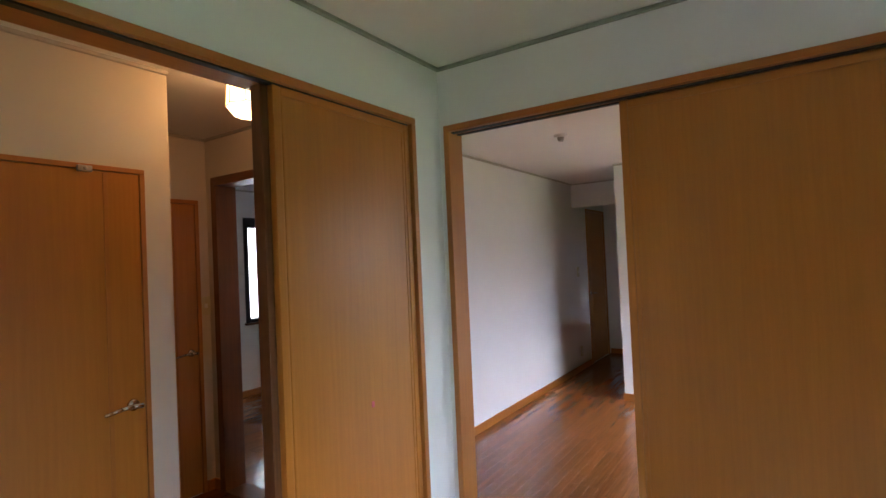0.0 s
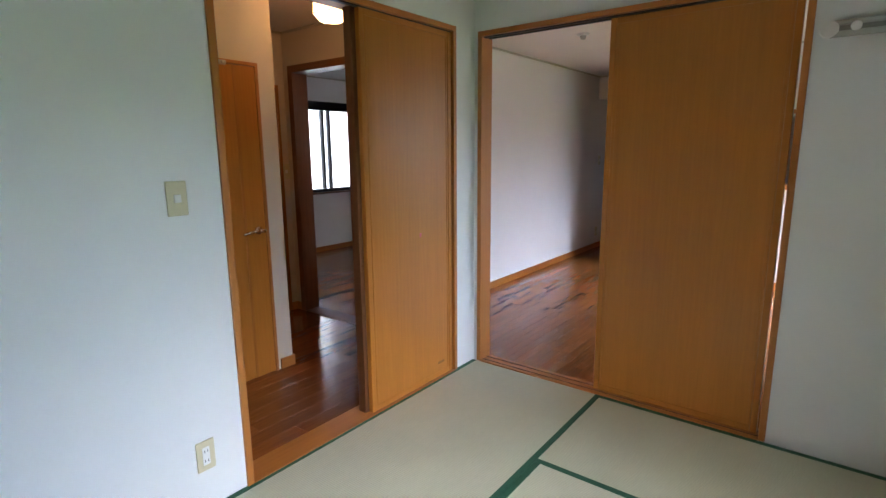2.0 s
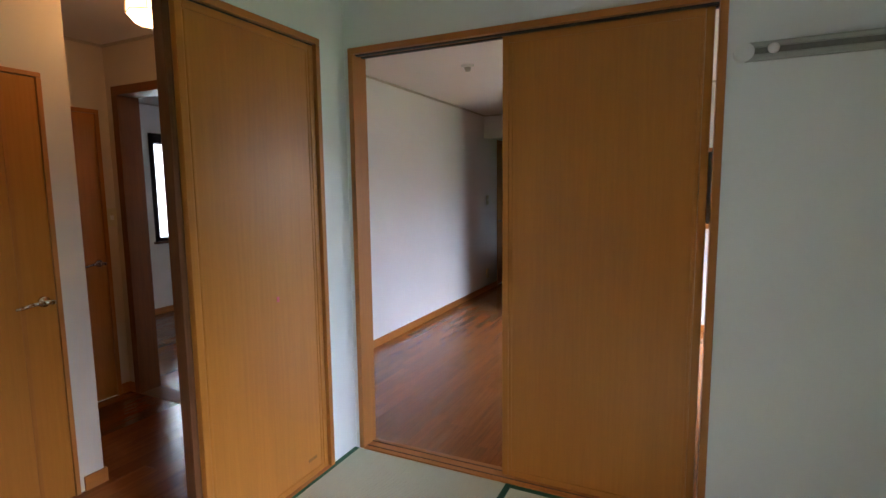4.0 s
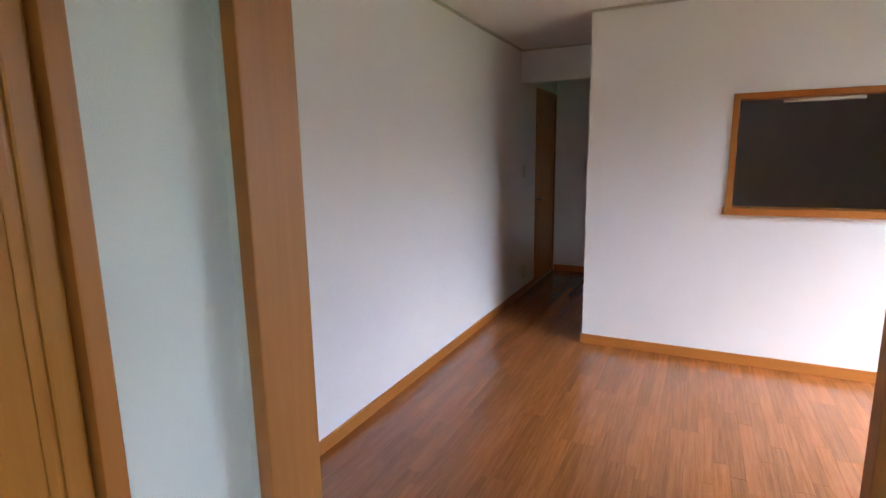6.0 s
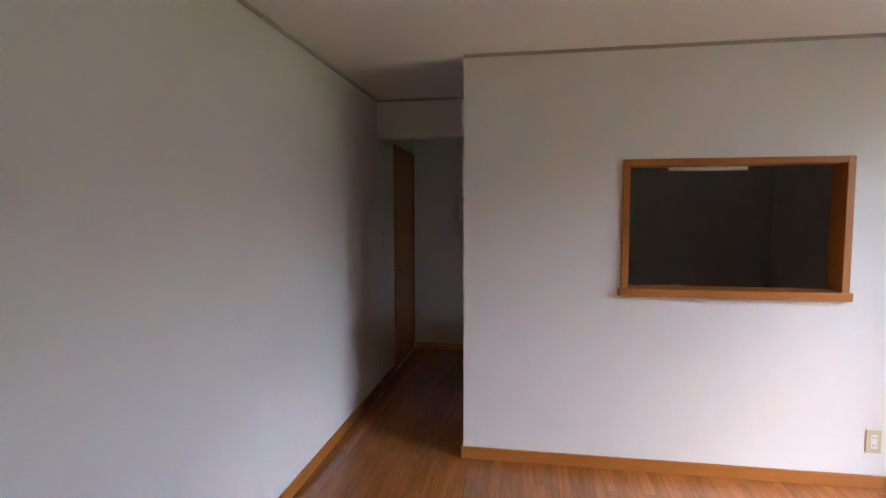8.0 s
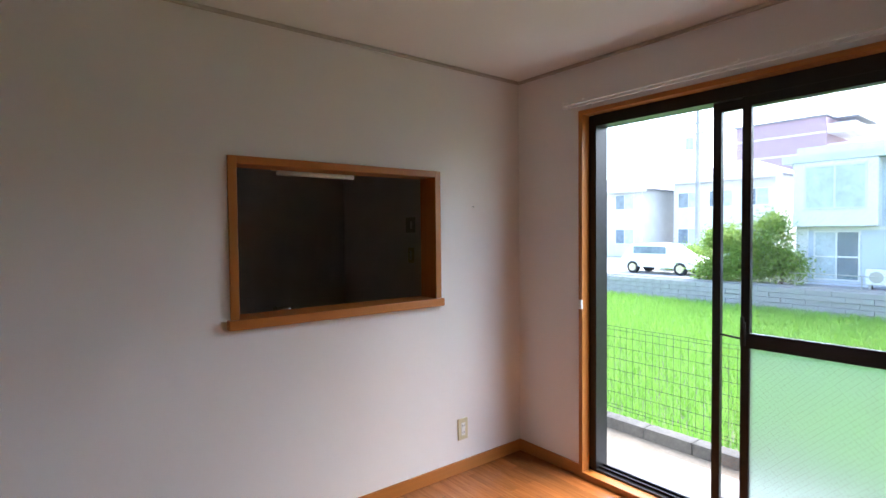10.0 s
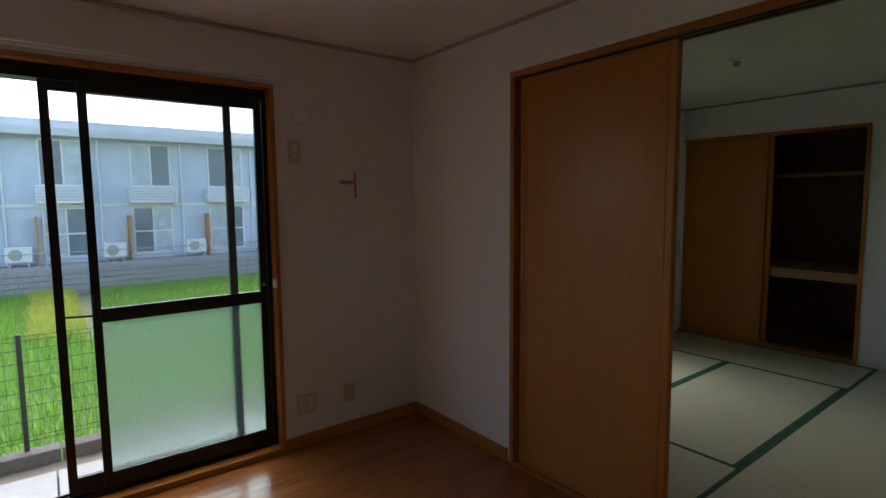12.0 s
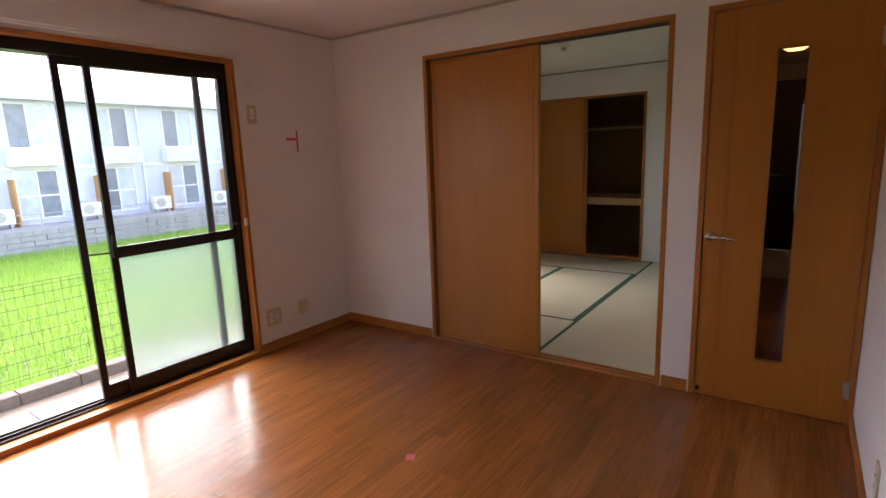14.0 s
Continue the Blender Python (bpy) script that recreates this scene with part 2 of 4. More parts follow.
def tube(bm, a, b, r0, r1=None, n=10):
    a, b = Vector(a), Vector(b)
    g = bmesh.ops.create_cone(bm, cap_ends=True, segments=n, radius1=r0, radius2=r0 if r1 is None else r1, depth=(b - a).length)
    m = Matrix.Translation((a + b) / 2) @ (b - a).to_track_quat("Z", "Y").to_matrix().to_4x4()
    bmesh.ops.transform(bm, matrix=m, verts=g["verts"])
    return bm


def ball(bm, c, r, sx=1, sy=1, sz=1, n=12):
    g = bmesh.ops.create_uvsphere(bm, u_segments=n, v_segments=n // 2 + 2, radius=r)
    bmesh.ops.transform(bm, matrix=Matrix.Translation(c) @ Matrix.Diagonal((sx, sy, sz, 1)), verts=g["verts"])
    return bm


def mesh_of(name, bm, material, shift, smooth):
    for v in bm.verts:
        v.co -= shift
    me = bpy.data.meshes.new(name)
    bm.to_mesh(me)
    bm.free()
    me.materials.append(material)
    if smooth:
        for p in me.polygons:
            p.use_smooth = True
    return me


def whole(name, bm, material, label, category, kind="", group="", smooth=False, at=None):
    """A top-level thing that is one mesh, given in world metres."""
    if at is None:
        xs, ys, zs = zip(*[v.co for v in bm.verts])
        at = ((min(xs) + max(xs)) / 2, (min(ys) + max(ys)) / 2, min(zs))
    at = Vector(at)
    ob = new(name, mesh_of(name, bm, material, at, smooth))
    ob.location = at
    BASE[ob.name] = at
    return tagged(ob, label, category, group, kind)


def thing(name, at, label, category, kind="", group=""):
    ob = new(name)
    ob.empty_display_size = 0.1
    ob.location = at
    BASE[ob.name] = Vector(at)
    return tagged(ob, label, category, group, kind)


def part(name, bm, material, parent, label="", smooth=False):
    """A part, given in world metres, under a thing or a part."""
    at = BASE[parent.name]
    ob = new(name, mesh_of(name, bm, material, at, smooth))
    ob.parent = parent
    BASE[ob.name] = at
    return tagged(ob, label)


def wall(name, axis, a0, a1, face0, face1, z0, z1, holes, material, label):
    """A wall along axis ('x' or 'y') from a0 to a1, between two faces, with holes (a0, a1, z0, z1) through it."""
    bm = bmesh.new()
    cuts = sorted({a0, a1, *[h[0] for h in holes], *[h[1] for h in holes]})
    for p, q in zip(cuts, cuts[1:]):
        zs = [z0]
        for h in sorted((h for h in holes if h[0] <= p + 1e-6 and h[1] >= q - 1e-6), key=lambda h: h[2]):
            zs += [h[2], h[3]]
        zs.append(z1)
        for lo, hi in zip(zs[::2], zs[1::2]):
            if hi - lo > 1e-4:
                box(bm, *((p, q, face0, face1) if axis == "x" else (face0, face1, p, q)), lo, hi)
    return whole(name, bm, material, label, "wall", "structure")


# ---------- the shell ----------
XW = 2.515        # window wall of living room, inner face
XL = -0.855       # long wall of living room, inner face
Y1 = 0.10         # living-room face of the wall to the tatami room
YK = 3.105        # living-room face of the kitchen wall
YF = 5.42         # far kitchen wall
YC = -3.30        # closet front
HL, HT = 2.27, 2.303
XE = 2.525        # tatami room, outer wall
TOP = 2.45

wall("wall_1", "x", -0.12, XE, 0.06, Y1, -0.3, TOP, [(0.05, 1.63, -0.01, 2.005)], PAPER_L, "white wallpapered wall with a wide sliding-door opening")
wall("wall_2", "x", -0.12, XE, 0.0, 0.0599, -0.3, TOP, [(0.05, 1.63, -0.01, 2.005)], PAPER_T, "off-white wallpapered wall beside the sliding door, faintly tinted by field bounce")
wall("wall_3", "y", YC - 0.9, -0.0001, -0.06, 0.0, -0.3, TOP, [(-1.635, -0.215, -0.01, 2.005)], PAPER_T, "off-white wallpapered wall with a doorway to the hall, faintly tinted by field bounce")
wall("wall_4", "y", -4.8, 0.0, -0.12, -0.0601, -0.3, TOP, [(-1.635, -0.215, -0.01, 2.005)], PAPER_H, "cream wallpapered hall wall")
wall("wall_5", "x", -0.86, -0.1201, 0.0, Y1, -0.3, TOP, [(-0.835, -0.145, -0.01, 2.01)], PAPER_L, "white wallpapered wall round the glazed door")
wall("wall_6", "y", Y1, YF + 0.12, XL - 0.1, XL, -0.3, TOP, [(4.64, 5.345, -0.01, 1.975)], PAPER_L, "long white wallpapered living-room wall")
wall("wall_window", "y", Y1, YK, XW, XW + 0.14, -0.6, TOP, [(1.015, 2.632, 0.02, 1.988)], PAPER_L, "white wallpapered wall with the balcony window")
wall("wall_7", "y", YK, YF + 0.12, XW, XW + 0.14, -0.6, TOP, [], PAPER_L, "kitchen outer wall with plain paper")
wall("wall_kitchen", "x", -0.057, XW, YK, YK + 0.11, -0.3, TOP, [(0.825, 1.875, 1.0, 1.66)], PAPER_L, "white wallpapered kitchen wall with a serving hatch")
wall("wall_lintel", "x", XL, XW, 4.12, 4.24, 1.985, TOP, [], PAPER_L, "white wallpapered lintel over the kitchen passage")
wall("wall_far", "x", XL, XW, YF, YF + 0.12, -0.3, TOP, [], PAPER_L, "white far wall of the kitchen")
wall("wall_9", "y", YC - 0.9, -0.0001, XE, XE + 0.14, -0.6, TOP, [(-2.28, -1.26, 0.02, 1.985)], PAPER_T, "tatami-room outer wall with a wide window")
wall("wall_closet", "x", 0.0, XE, YC - 0.08, YC, -0.3, TOP, [(1.0, XE - 0.02, 0.03, 1.985)], PAPER_T, "pale wallpapered wall with a built-in closet opening")
# three unseen backings, added so no outside light leaks round the closed doors
wall("backing_1", "y", 4.5, 5.5, XL - 0.3, XL - 0.2, -0.3, TOP, [], PAPER_H, "unseen backing panel added behind the kitchen door against light leaks")
wall("backing_2", "y", -1.8, -0.8801, -1.2, -1.12, -0.3, TOP, [], PAPER_H, "unseen backing panel added behind the hall cupboard against light leaks")
wall("backing_3", "y", -0.9, -0.0001, -2.2, -2.1, -0.3, TOP, [], PAPER_H, "unseen backing panel added behind the hall door against light leaks")
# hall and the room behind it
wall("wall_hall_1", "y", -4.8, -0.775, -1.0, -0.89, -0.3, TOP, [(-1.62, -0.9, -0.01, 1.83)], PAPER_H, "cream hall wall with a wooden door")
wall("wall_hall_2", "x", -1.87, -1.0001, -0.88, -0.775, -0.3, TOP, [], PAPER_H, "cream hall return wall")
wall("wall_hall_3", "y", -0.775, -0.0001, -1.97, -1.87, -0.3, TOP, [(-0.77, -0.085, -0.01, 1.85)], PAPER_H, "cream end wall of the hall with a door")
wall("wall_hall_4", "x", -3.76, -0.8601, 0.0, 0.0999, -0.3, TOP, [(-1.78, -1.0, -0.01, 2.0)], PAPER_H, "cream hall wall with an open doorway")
wall("wall_room", "y", 0.10, 3.6, -3.9, -3.76, -0.3, TOP, [(1.63, 3.1, 0.83, 1.96)], PAPER_L, "white wall with a window in the far room")
wall("wall_room_2", "x", -3.76, -0.9551, 3.5, 3.6, -0.3, TOP, [], PAPER_L, "plain white wall of the far room")
wall("wall_entry", "x", -0.89, -0.12, -4.8, -4.7, -0.3, TOP, [(-0.86, -0.15, -0.01, 2.1)], PAPER_H, "cream entrance wall round the front door")
for nm, r, m, lab in (
    ("ceiling_living", (XL, XW, Y1, YF, HL, HL + 0.12), CEIL, "off-white papered ceiling of the living room"),
    ("ceiling_tatami", (0, XE, YC, 0, HT, HT + 0.1), CEIL_T, "papered ceiling of the tatami room, field's green bounce light in its colour"),
    ("ceiling_hall", (-1.87, -0.12, -4.7, 0.0, 2.285, 2.4), CEIL, "cream papered ceiling of the hall"),
    ("ceiling_room", (-3.76, -0.955, 0.12, 3.5, 2.3, 2.4), CEIL, "white ceiling of the far room"),
    ("roof", (-4.2, XE + 0.16, -5.0, YF + 0.4, TOP, TOP + 0.15), CONC, "flat slab above the flat"),
):
    whole(nm, boxes(r), m, lab, "ceiling", "structure")
whole("floor_base", boxes((-3.9, XW + 0.1, -4.8, YF + 0.1, -0.3, -0.016)), CONC, "bare subfloor under mats and planks", "floor", "structure")


def cove(name, pts, m, w=0.017):
    bm = bmesh.new()
    for x0, x1, y0, y1, z in pts:
        box(bm, x0, x1, y0, y1, z - w, z - 0.001, 0.004)
    whole(name, bm, m, "narrow ceiling moulding round the room", "moulding", "structure")


cove("trim_cove_living", [(XL, XW, Y1, Y1 + 0.018, HL), (XW - 0.018, XW, Y1 + 0.018, YK, HL), (-0.057, XW - 0.018, YK - 0.018, YK, HL),
                          (XL, XL + 0.018, Y1 + 0.018, 4.12, HL), (XL + 0.018, XW, 4.102, 4.12, HL)], COVE)
cove("trim_cove_tatami", [(0, XE, -0.018, 0, HT), (0, 0.018, YC, -0.018, HT), (XE - 0.018, XE, YC, -0.018, HT), (0.018, XE - 0.018, YC, YC + 0.018, HT)], COVE_T)
cove("trim_cove_hall", [(-0.89, -0.872, -3.5, -0.775, 2.285), (-1.87, -1.852, -0.775, -0.018, 2.285), (-1.87, -0.86, -0.018, -0.001, 2.285)], COVE)
cove("trim_cove_room", [(-3.76, -3.742, 0.22, 3.5, 2.3)], COVE)


def baseboard(name, rows, m):
    bm = bmesh.new()
    for r in rows:
        box(bm, *r, 0.0, 0.068, 0.003)
    whole(name, bm, m, "orange-brown wooden skirting board", "baseboard", "structure")


B = 0.012
baseboard("baseboard_1", [(XL, XL + B, Y1 + B, 4.595)], TRIMY)
baseboard("baseboard_2", [(1.66, XW - B, Y1, Y1 + B), (-0.115, 0.02, Y1, Y1 + B)], TRIMX)
baseboard("baseboard_3", [(XW - B, XW, Y1, 0.995), (XW - B, XW, 2.651, YK - B)], TRIMY)
baseboard("baseboard_4", [(-0.057, XW, YK - B, YK), (XL + B, -0.2, YF - B, YF)], TRIMX)
baseboard("baseboard_5", [(-0.069, -0.057, YK - B, YK + 0.11), (-0.89, -0.878, -0.865, -0.775), (-1.87, -1.858, -0.06, -B), (-3.76, -3.748, 0.14, 3.5)], TRIMY)
baseboard("baseboard_6", [(-1.0, -0.878, -0.775, -0.763), (-1.87, -1.80, -B, 0.0)], TRIMX)

# door linings
def lining_x(name, x0, x1, y0, y1, ztop, w, label, sill=True, upright=TRIM, across=TRIMX):
    """A timber lining round an opening in a wall that runs along x."""
    t = thing(name, ((x0 + x1) / 2, (y0 + y1) / 2, 0), label, "door frame", "structure")
    part("jamb", boxes((x0, x0 + w, y0, y1, 0, ztop - w), bevel=0.003), upright, t)
    part("jamb", boxes((x1 - w, x1, y0, y1, 0, ztop - w), bevel=0.003), upright, t)
    part("head", boxes((x0, x1, y0, y1, ztop - w, ztop), bevel=0.003), across, t)
    if sill:
        part("sill", boxes((x0 + w, x1 - w, y0, y1, -0.016, 0.006), bevel=0.002), across, t)
    return t


def lining_y(name, y0, y1, x0, x1, ztop, w, label, sill=True):
    t = thing(name, ((x0 + x1) / 2, (y0 + y1) / 2, 0), label, "door frame", "structure")
    part("jamb", boxes((x0, x1, y0, y0 + w, 0, ztop - w), bevel=0.003), TRIM, t)
    part("jamb", boxes((x0, x1, y1 - w, y1, 0, ztop - w), bevel=0.003), TRIM, t)
    part("head", boxes((x0, x1, y0, y1, ztop - w, ztop), bevel=0.003), TRIMY, t)
    if sill:
        part("sill", boxes((x0, x1, y0 + w, y1 - w, -0.016, 0.006), bevel=0.002), TRIMY, t)
    return t


t = lining_x("door_frame_1", 0.028, 1.65, -0.012, Y1 + 0.004, 2.03, 0.028, "orange-brown timber frame of the sliding door")
part("groove", boxes((0.057, 1.62, 0.012, 0.034, 1.996, 2.0015), (0.057, 1.62, 0.06, 0.08, 1.996, 2.0015)), SLOT, t, "dark track groove")
part("track", boxes((0.057, 1.62, 0.016, 0.022, 0.006, 0.009), (0.057, 1.62, 0.066, 0.072, 0.006, 0.009)), POST, t)
t = lining_y("door_frame_2", -1.655, -0.2, -0.132, 0.012, 2.03, 0.028, "orange-brown timber frame of the hall sliding door")
part("post", boxes((-0.085, -0.034, -0.948, -0.905, 0.006, 2.0), bevel=0.003), POST, t, "dark brown centre post")
part("groove", boxes((-0.032, -0.008, -1.62, -0.23, 1.996, 2.0015)), SLOT, t, "dark track groove")
lining_x("door_frame_3", -0.853, -0.126, -0.012, Y1 + 0.014, 2.034, 0.028, "timber frame of the glazed door", False)
lining_y("door_frame_4", 4.605, 5.375, XL - 0.1, XL + 0.014, 2.0, 0.03, "timber frame of the kitchen door", False)
lining_y("door_frame_5", -1.64, -0.885, -0.99, -0.878, 1.845, 0.02, "timber frame of the hall cupboard door", False)
lining_y("door_frame_6", -0.79, -0.065, -1.96, -1.858, 1.875, 0.025, "timber frame of the door at the hall end", False)
lining_x("door_frame_7", -1.80, -0.96, -0.014, 0.134, 2.02, 0.055, "dark timber frame of the open doorway, partly shade in its colour", True, DARKTRIM, DARKTRIMX)


# ---------- doors ----------
def sliding_x(name, x0, x1, y0, y1, z0, z1, label, cat="sliding door"):
    """A veneered sliding panel along x."""
    t = thing(name, ((x0 + x1) / 2, (y0 + y1) / 2, z0), label, cat)
    part("panel", boxes((x0 + 0.03, x1 - 0.03, y0 + 0.004, y1 - 0.004, z0 + 0.03, z1 - 0.03)), DOOR, t)
    for a, b in ((x0, x0 + 0.0295), (x1 - 0.0295, x1)):
        part("stile", boxes((a, b, y0, y1, z0, z1), bevel=0.004), DOOR, t)
    for a, b in ((x0 + 0.034, x0 + 0.046), (x1 - 0.046, x1 - 0.034)):
        part("bead", boxes((a, b, y0 + 0.0015, y1 - 0.0015, z0 + 0.035, z1 - 0.035), bevel=0.002), DOOR, t)
    part("rail", boxes((x0 + 0.03, x1 - 0.03, y0 + 0.001, y1 - 0.001, z0, z0 + 0.0295), bevel=0.003), DOORX, t)
    part("rail", boxes((x0 + 0.03, x1 - 0.03, y0 + 0.001, y1 - 0.001, z1 - 0.0295, z1), bevel=0.003), DOORX, t)
    return t


def sliding_y(name, y0, y1, x0, x1, z0, z1, label, cat="sliding door"):
    t = thing(name, ((x0 + x1) / 2, (y0 + y1) / 2, z0), label, cat)
    part("panel", boxes((x0 + 0.004, x1 - 0.004, y0 + 0.03, y1 - 0.03, z0 + 0.03, z1 - 0.03)), DOOR, t)
    for a, b in ((y0, y0 + 0.0295), (y1 - 0.0295, y1)):
        part("stile", boxes((x0, x1, a, b, z0, z1), bevel=0.004), DOOR, t)
    for a, b in ((y0 + 0.034, y0 + 0.046), (y1 - 0.046, y1 - 0.034)):
        part("bead", boxes((x0 + 0.0015, x1 - 0.0015, a, b, z0 + 0.035, z1 - 0.035), bevel=0.002), DOOR, t)
    part("rail", boxes((x0 + 0.001, x1 - 0.001, y0 + 0.03, y1 - 0.03, z0, z0 + 0.0295), bevel=0.003), DOORY, t)
    part("rail", boxes((x0 + 0.001, x1 - 0.001, y0 + 0.03, y1 - 0.03, z1 - 0.0295, z1), bevel=0.003), DOORY, t)
    return t


sliding_x("sliding_door", 0.80, 1.609, 0.036, 0.070, 0.0095, 1.995, "orange-brown veneered sliding door, slid half open onto tatami")
t = sliding_y("sliding_door", -0.925, -0.232, -0.032, -0.004, 0.007, 1.995, "orange-brown veneered sliding door with a tiny pink sticker")
part("sticker", boxes((-0.0079, -0.0065, -0.523, -0.509, 0.883, 0.905)), PINK, t, "small faded pink sticker")
part("smudge", boxes((-0.0079, -0.0072, -0.37, -0.31, 0.085, 0.10)), SMUDGE, t, "worn dark smudge near the bottom")


def lever(parent, x, y, z, along, out):
    """A chrome lever handle: rose, neck and curved grip. along and out are unit vectors."""
    a, o, c = Vector(along), Vector(out), Vector((x, y, z))
    bm = tube(bmesh.new(), c, c + o * 0.010, 0.024, 0.021, 20)
    h = part("rose", bm, CHROME, parent, "round chrome rose", True)
    bm = tube(bmesh.new(), c + o * 0.010, c + o * 0.045, 0.009, 0.009, 12)
    pts = [c + o * 0.045 + a * d + Vector((0, 0, dz)) for d, dz in ((-0.012, 0), (0.02, 0.003), (0.06, 0.002), (0.095, -0.004), (0.118, -0.007))]
    for i, (p, q) in enumerate(zip(pts, pts[1:])):
        tube(bm, p, q, 0.0105 - 0.001 * i, 0.0095 - 0.001 * i, 12)
        ball(bm, q, 0.0095 - 0.001 * i)
    ball(bm, pts[0], 0.0105)
    part("lever", bm, CHROME, parent, "chrome lever", True)


# glazed hinged door
gx0, gx1, wx0, wx1, wz0, wz1 = -0.822, -0.157, -0.55, -0.432, 0.258, 1.797
dy0, dy1 = 0.072, 0.107
door = thing("glazed_door", (-0.49, 0.1, 0.006), "closed orange-brown veneered door with a narrow glass slit", "door")
part("leaf", boxes((gx0, wx0, dy0, dy1, 0.006, 2.003), (wx1, -0.2455, dy0, dy1, 0.006, 2.003), (-0.2425, gx1, dy0, dy1, 0.006, 2.003),
                   (wx0, wx1, dy0, dy1, 0.006, wz0), (wx0, wx1, dy0, dy1, wz1, 2.003)), DOOR, door)
part("groove_strip", boxes((-0.2455, -0.2425, dy0, dy1 - 0.003, 0.006, 2.003)), TRIM, door)
part("bead_strip", boxes((-0.262, -0.2475, dy1, dy1 + 0.0025, 0.01, 1.999), bevel=0.001), TRIM, door)
fr = part("glazing_bead", boxes((wx0 - 0.008, wx0, dy1 - 0.004, dy1 + 0.004, wz0 - 0.008, wz1 + 0.008), (wx1, wx1 + 0.008, dy1 - 0.004, dy1 + 0.004, wz0 - 0.008, wz1 + 0.008),
                                (wx0, wx1, dy1 - 0.004, dy1 + 0.004, wz0 - 0.008, wz0), (wx0, wx1, dy1 - 0.004, dy1 + 0.004, wz1, wz1 + 0.008)), TRIM, door)
p = part("pane", boxes((wx0, wx1, 0.088, 0.092, wz0, wz1)), GLASS_D, door, "clear glass slit")
p.visible_shadow = False
lever(door, -0.19, dy1, 0.893, (-1, 0, 0), (0, 1, 0))
for hz in (0.18, 1.80):
    bm = tube(bmesh.new(), (-0.824, dy1 + 0.006, hz - 0.045), (-0.824, dy1 + 0.006, hz + 0.045), 0.007)
    box(bm, -0.84, -0.806, dy1, dy1 + 0.003, hz - 0.04, hz + 0.04)
    part("hinge", bm, STEEL, door, "steel hinge")
bm = ball(tube(bmesh.new(), (-0.172, dy1, 0.04), (-0.172, dy1 + 0.01, 0.04), 0.012), (-0.172, dy1 + 0.01, 0.04), 0.011)
part("stop_button", bm, RUBBER, door, "small dark stop button", True)


def plain_door_y(name, y0, y1, x0, x1, z1, label, out, hy, along, groove):
    t = thing(name, ((x0 + x1) / 2, (y0 + y1) / 2, 0.006), label, "door")
    g0, g1 = groove - 0.0015, groove + 0.0015
    part("leaf", boxes((x0, x1, y0, g0, 0.006, z1), (x0, x1, g1, y1, 0.006, z1), bevel=0.002), DOOR, t)
    f = x1 if out > 0 else x0
    part("bead_strip", boxes((f - 0.001, f + 0.0025, groove - 0.012, groove + 0.004, 0.01, z1 - 0.004), bevel=0.001), TRIM, t)
    lever(t, f, hy, 0.9, (0, along, 0), (out, 0, 0))
    return t


t = plain_door_y("cupboard_door", -1.617, -0.908, -0.915, -0.882, 1.822, "closed orange-brown veneered door in the hall", 1, -0.955, -1, -1.03)
bm = boxes((-0.882, -0.868, -1.13, -1.08, 1.813, 1.837), bevel=0.003)
part("catch", ball(bm, (-0.865, -1.105, 1.825), 0.008), STEEL, t, "small metal catch at the top")
plain_door_y("hall_door", -0.76, -0.093, -1.9, -1.865, 1.847, "dark orange-brown door at the end of the hall", 1, -0.14, -1, -0.22)
plain_door_y("kitchen_door", 4.638, 5.342, XL - 0.04, XL - 0.006, 1.968, "closed orange-brown door beside the kitchen", 1, 4.70, 1, 4.8)

# front door with a narrow light
t = thing("front_door", (-0.5, -4.72, 0), "dark metal front door with a narrow glazed strip", "door")
part("leaf", boxes((-0.86, -0.57, -4.76, -4.71, 0, 2.1), (-0.48, -0.15, -4.76, -4.71, 0, 2.1), (-0.57, -0.48, -4.76, -4.71, 0, 0.5), (-0.57, -0.48, -4.76, -4.71, 1.8, 2.1)), ALU, t)
p = part("pane", boxes((-0.57, -0.48, -4.74, -4.73, 0.5, 1.8)), GLASS_E, t)
p.visible_shadow = False
lever(t, -0.22, -4.71, 0.95, (-1, 0, 0), (0, 1, 0))
whole("entry_step", boxes((-0.88, -0.125, -4.69, -3.07, -0.015, 0.003), bevel=0.004), STONE, "pale grey stone entrance floor", "floor", "structure")

# ---------- windows ----------
def sash(parent, x0, x1, y0, y1, z0, z1, w, mid=None, low=GLASS):
    """An aluminium sash in the plane x, between y0 and y1, with its panes."""
    s = part("sash_frame", boxes((x0, x1, y0, y0 + w, z0, z1), (x0, x1, y1 - w, y1, z0, z1), (x0, x1, y0 + w, y1 - w, z0, z0 + 0.075), (x0, x1, y0 + w, y1 - w, z1 - 0.055, z1)), ALU, parent, "dark bronze aluminium sash")
    xm = (x0 + x1) / 2
    a, b = z0 + 0.075, z1 - 0.055
    rows = [(a, b, GLASS)]
    if mid:
        part("mid_rail", boxes((x0, x1, y0 + w, y1 - w, mid[0], mid[1])), ALU, s)
        rows = [(a, mid[0], low), (mid[1], b, GLASS)]
    for p, q, m in rows:
        g = part("pane", boxes((xm - 0.0025, xm + 0.0025, y0 + w, y1 - w, p, q)), m, s, "frosted lower glass" if m is FROST else "clear glass")
        g.visible_shadow = False
    return s


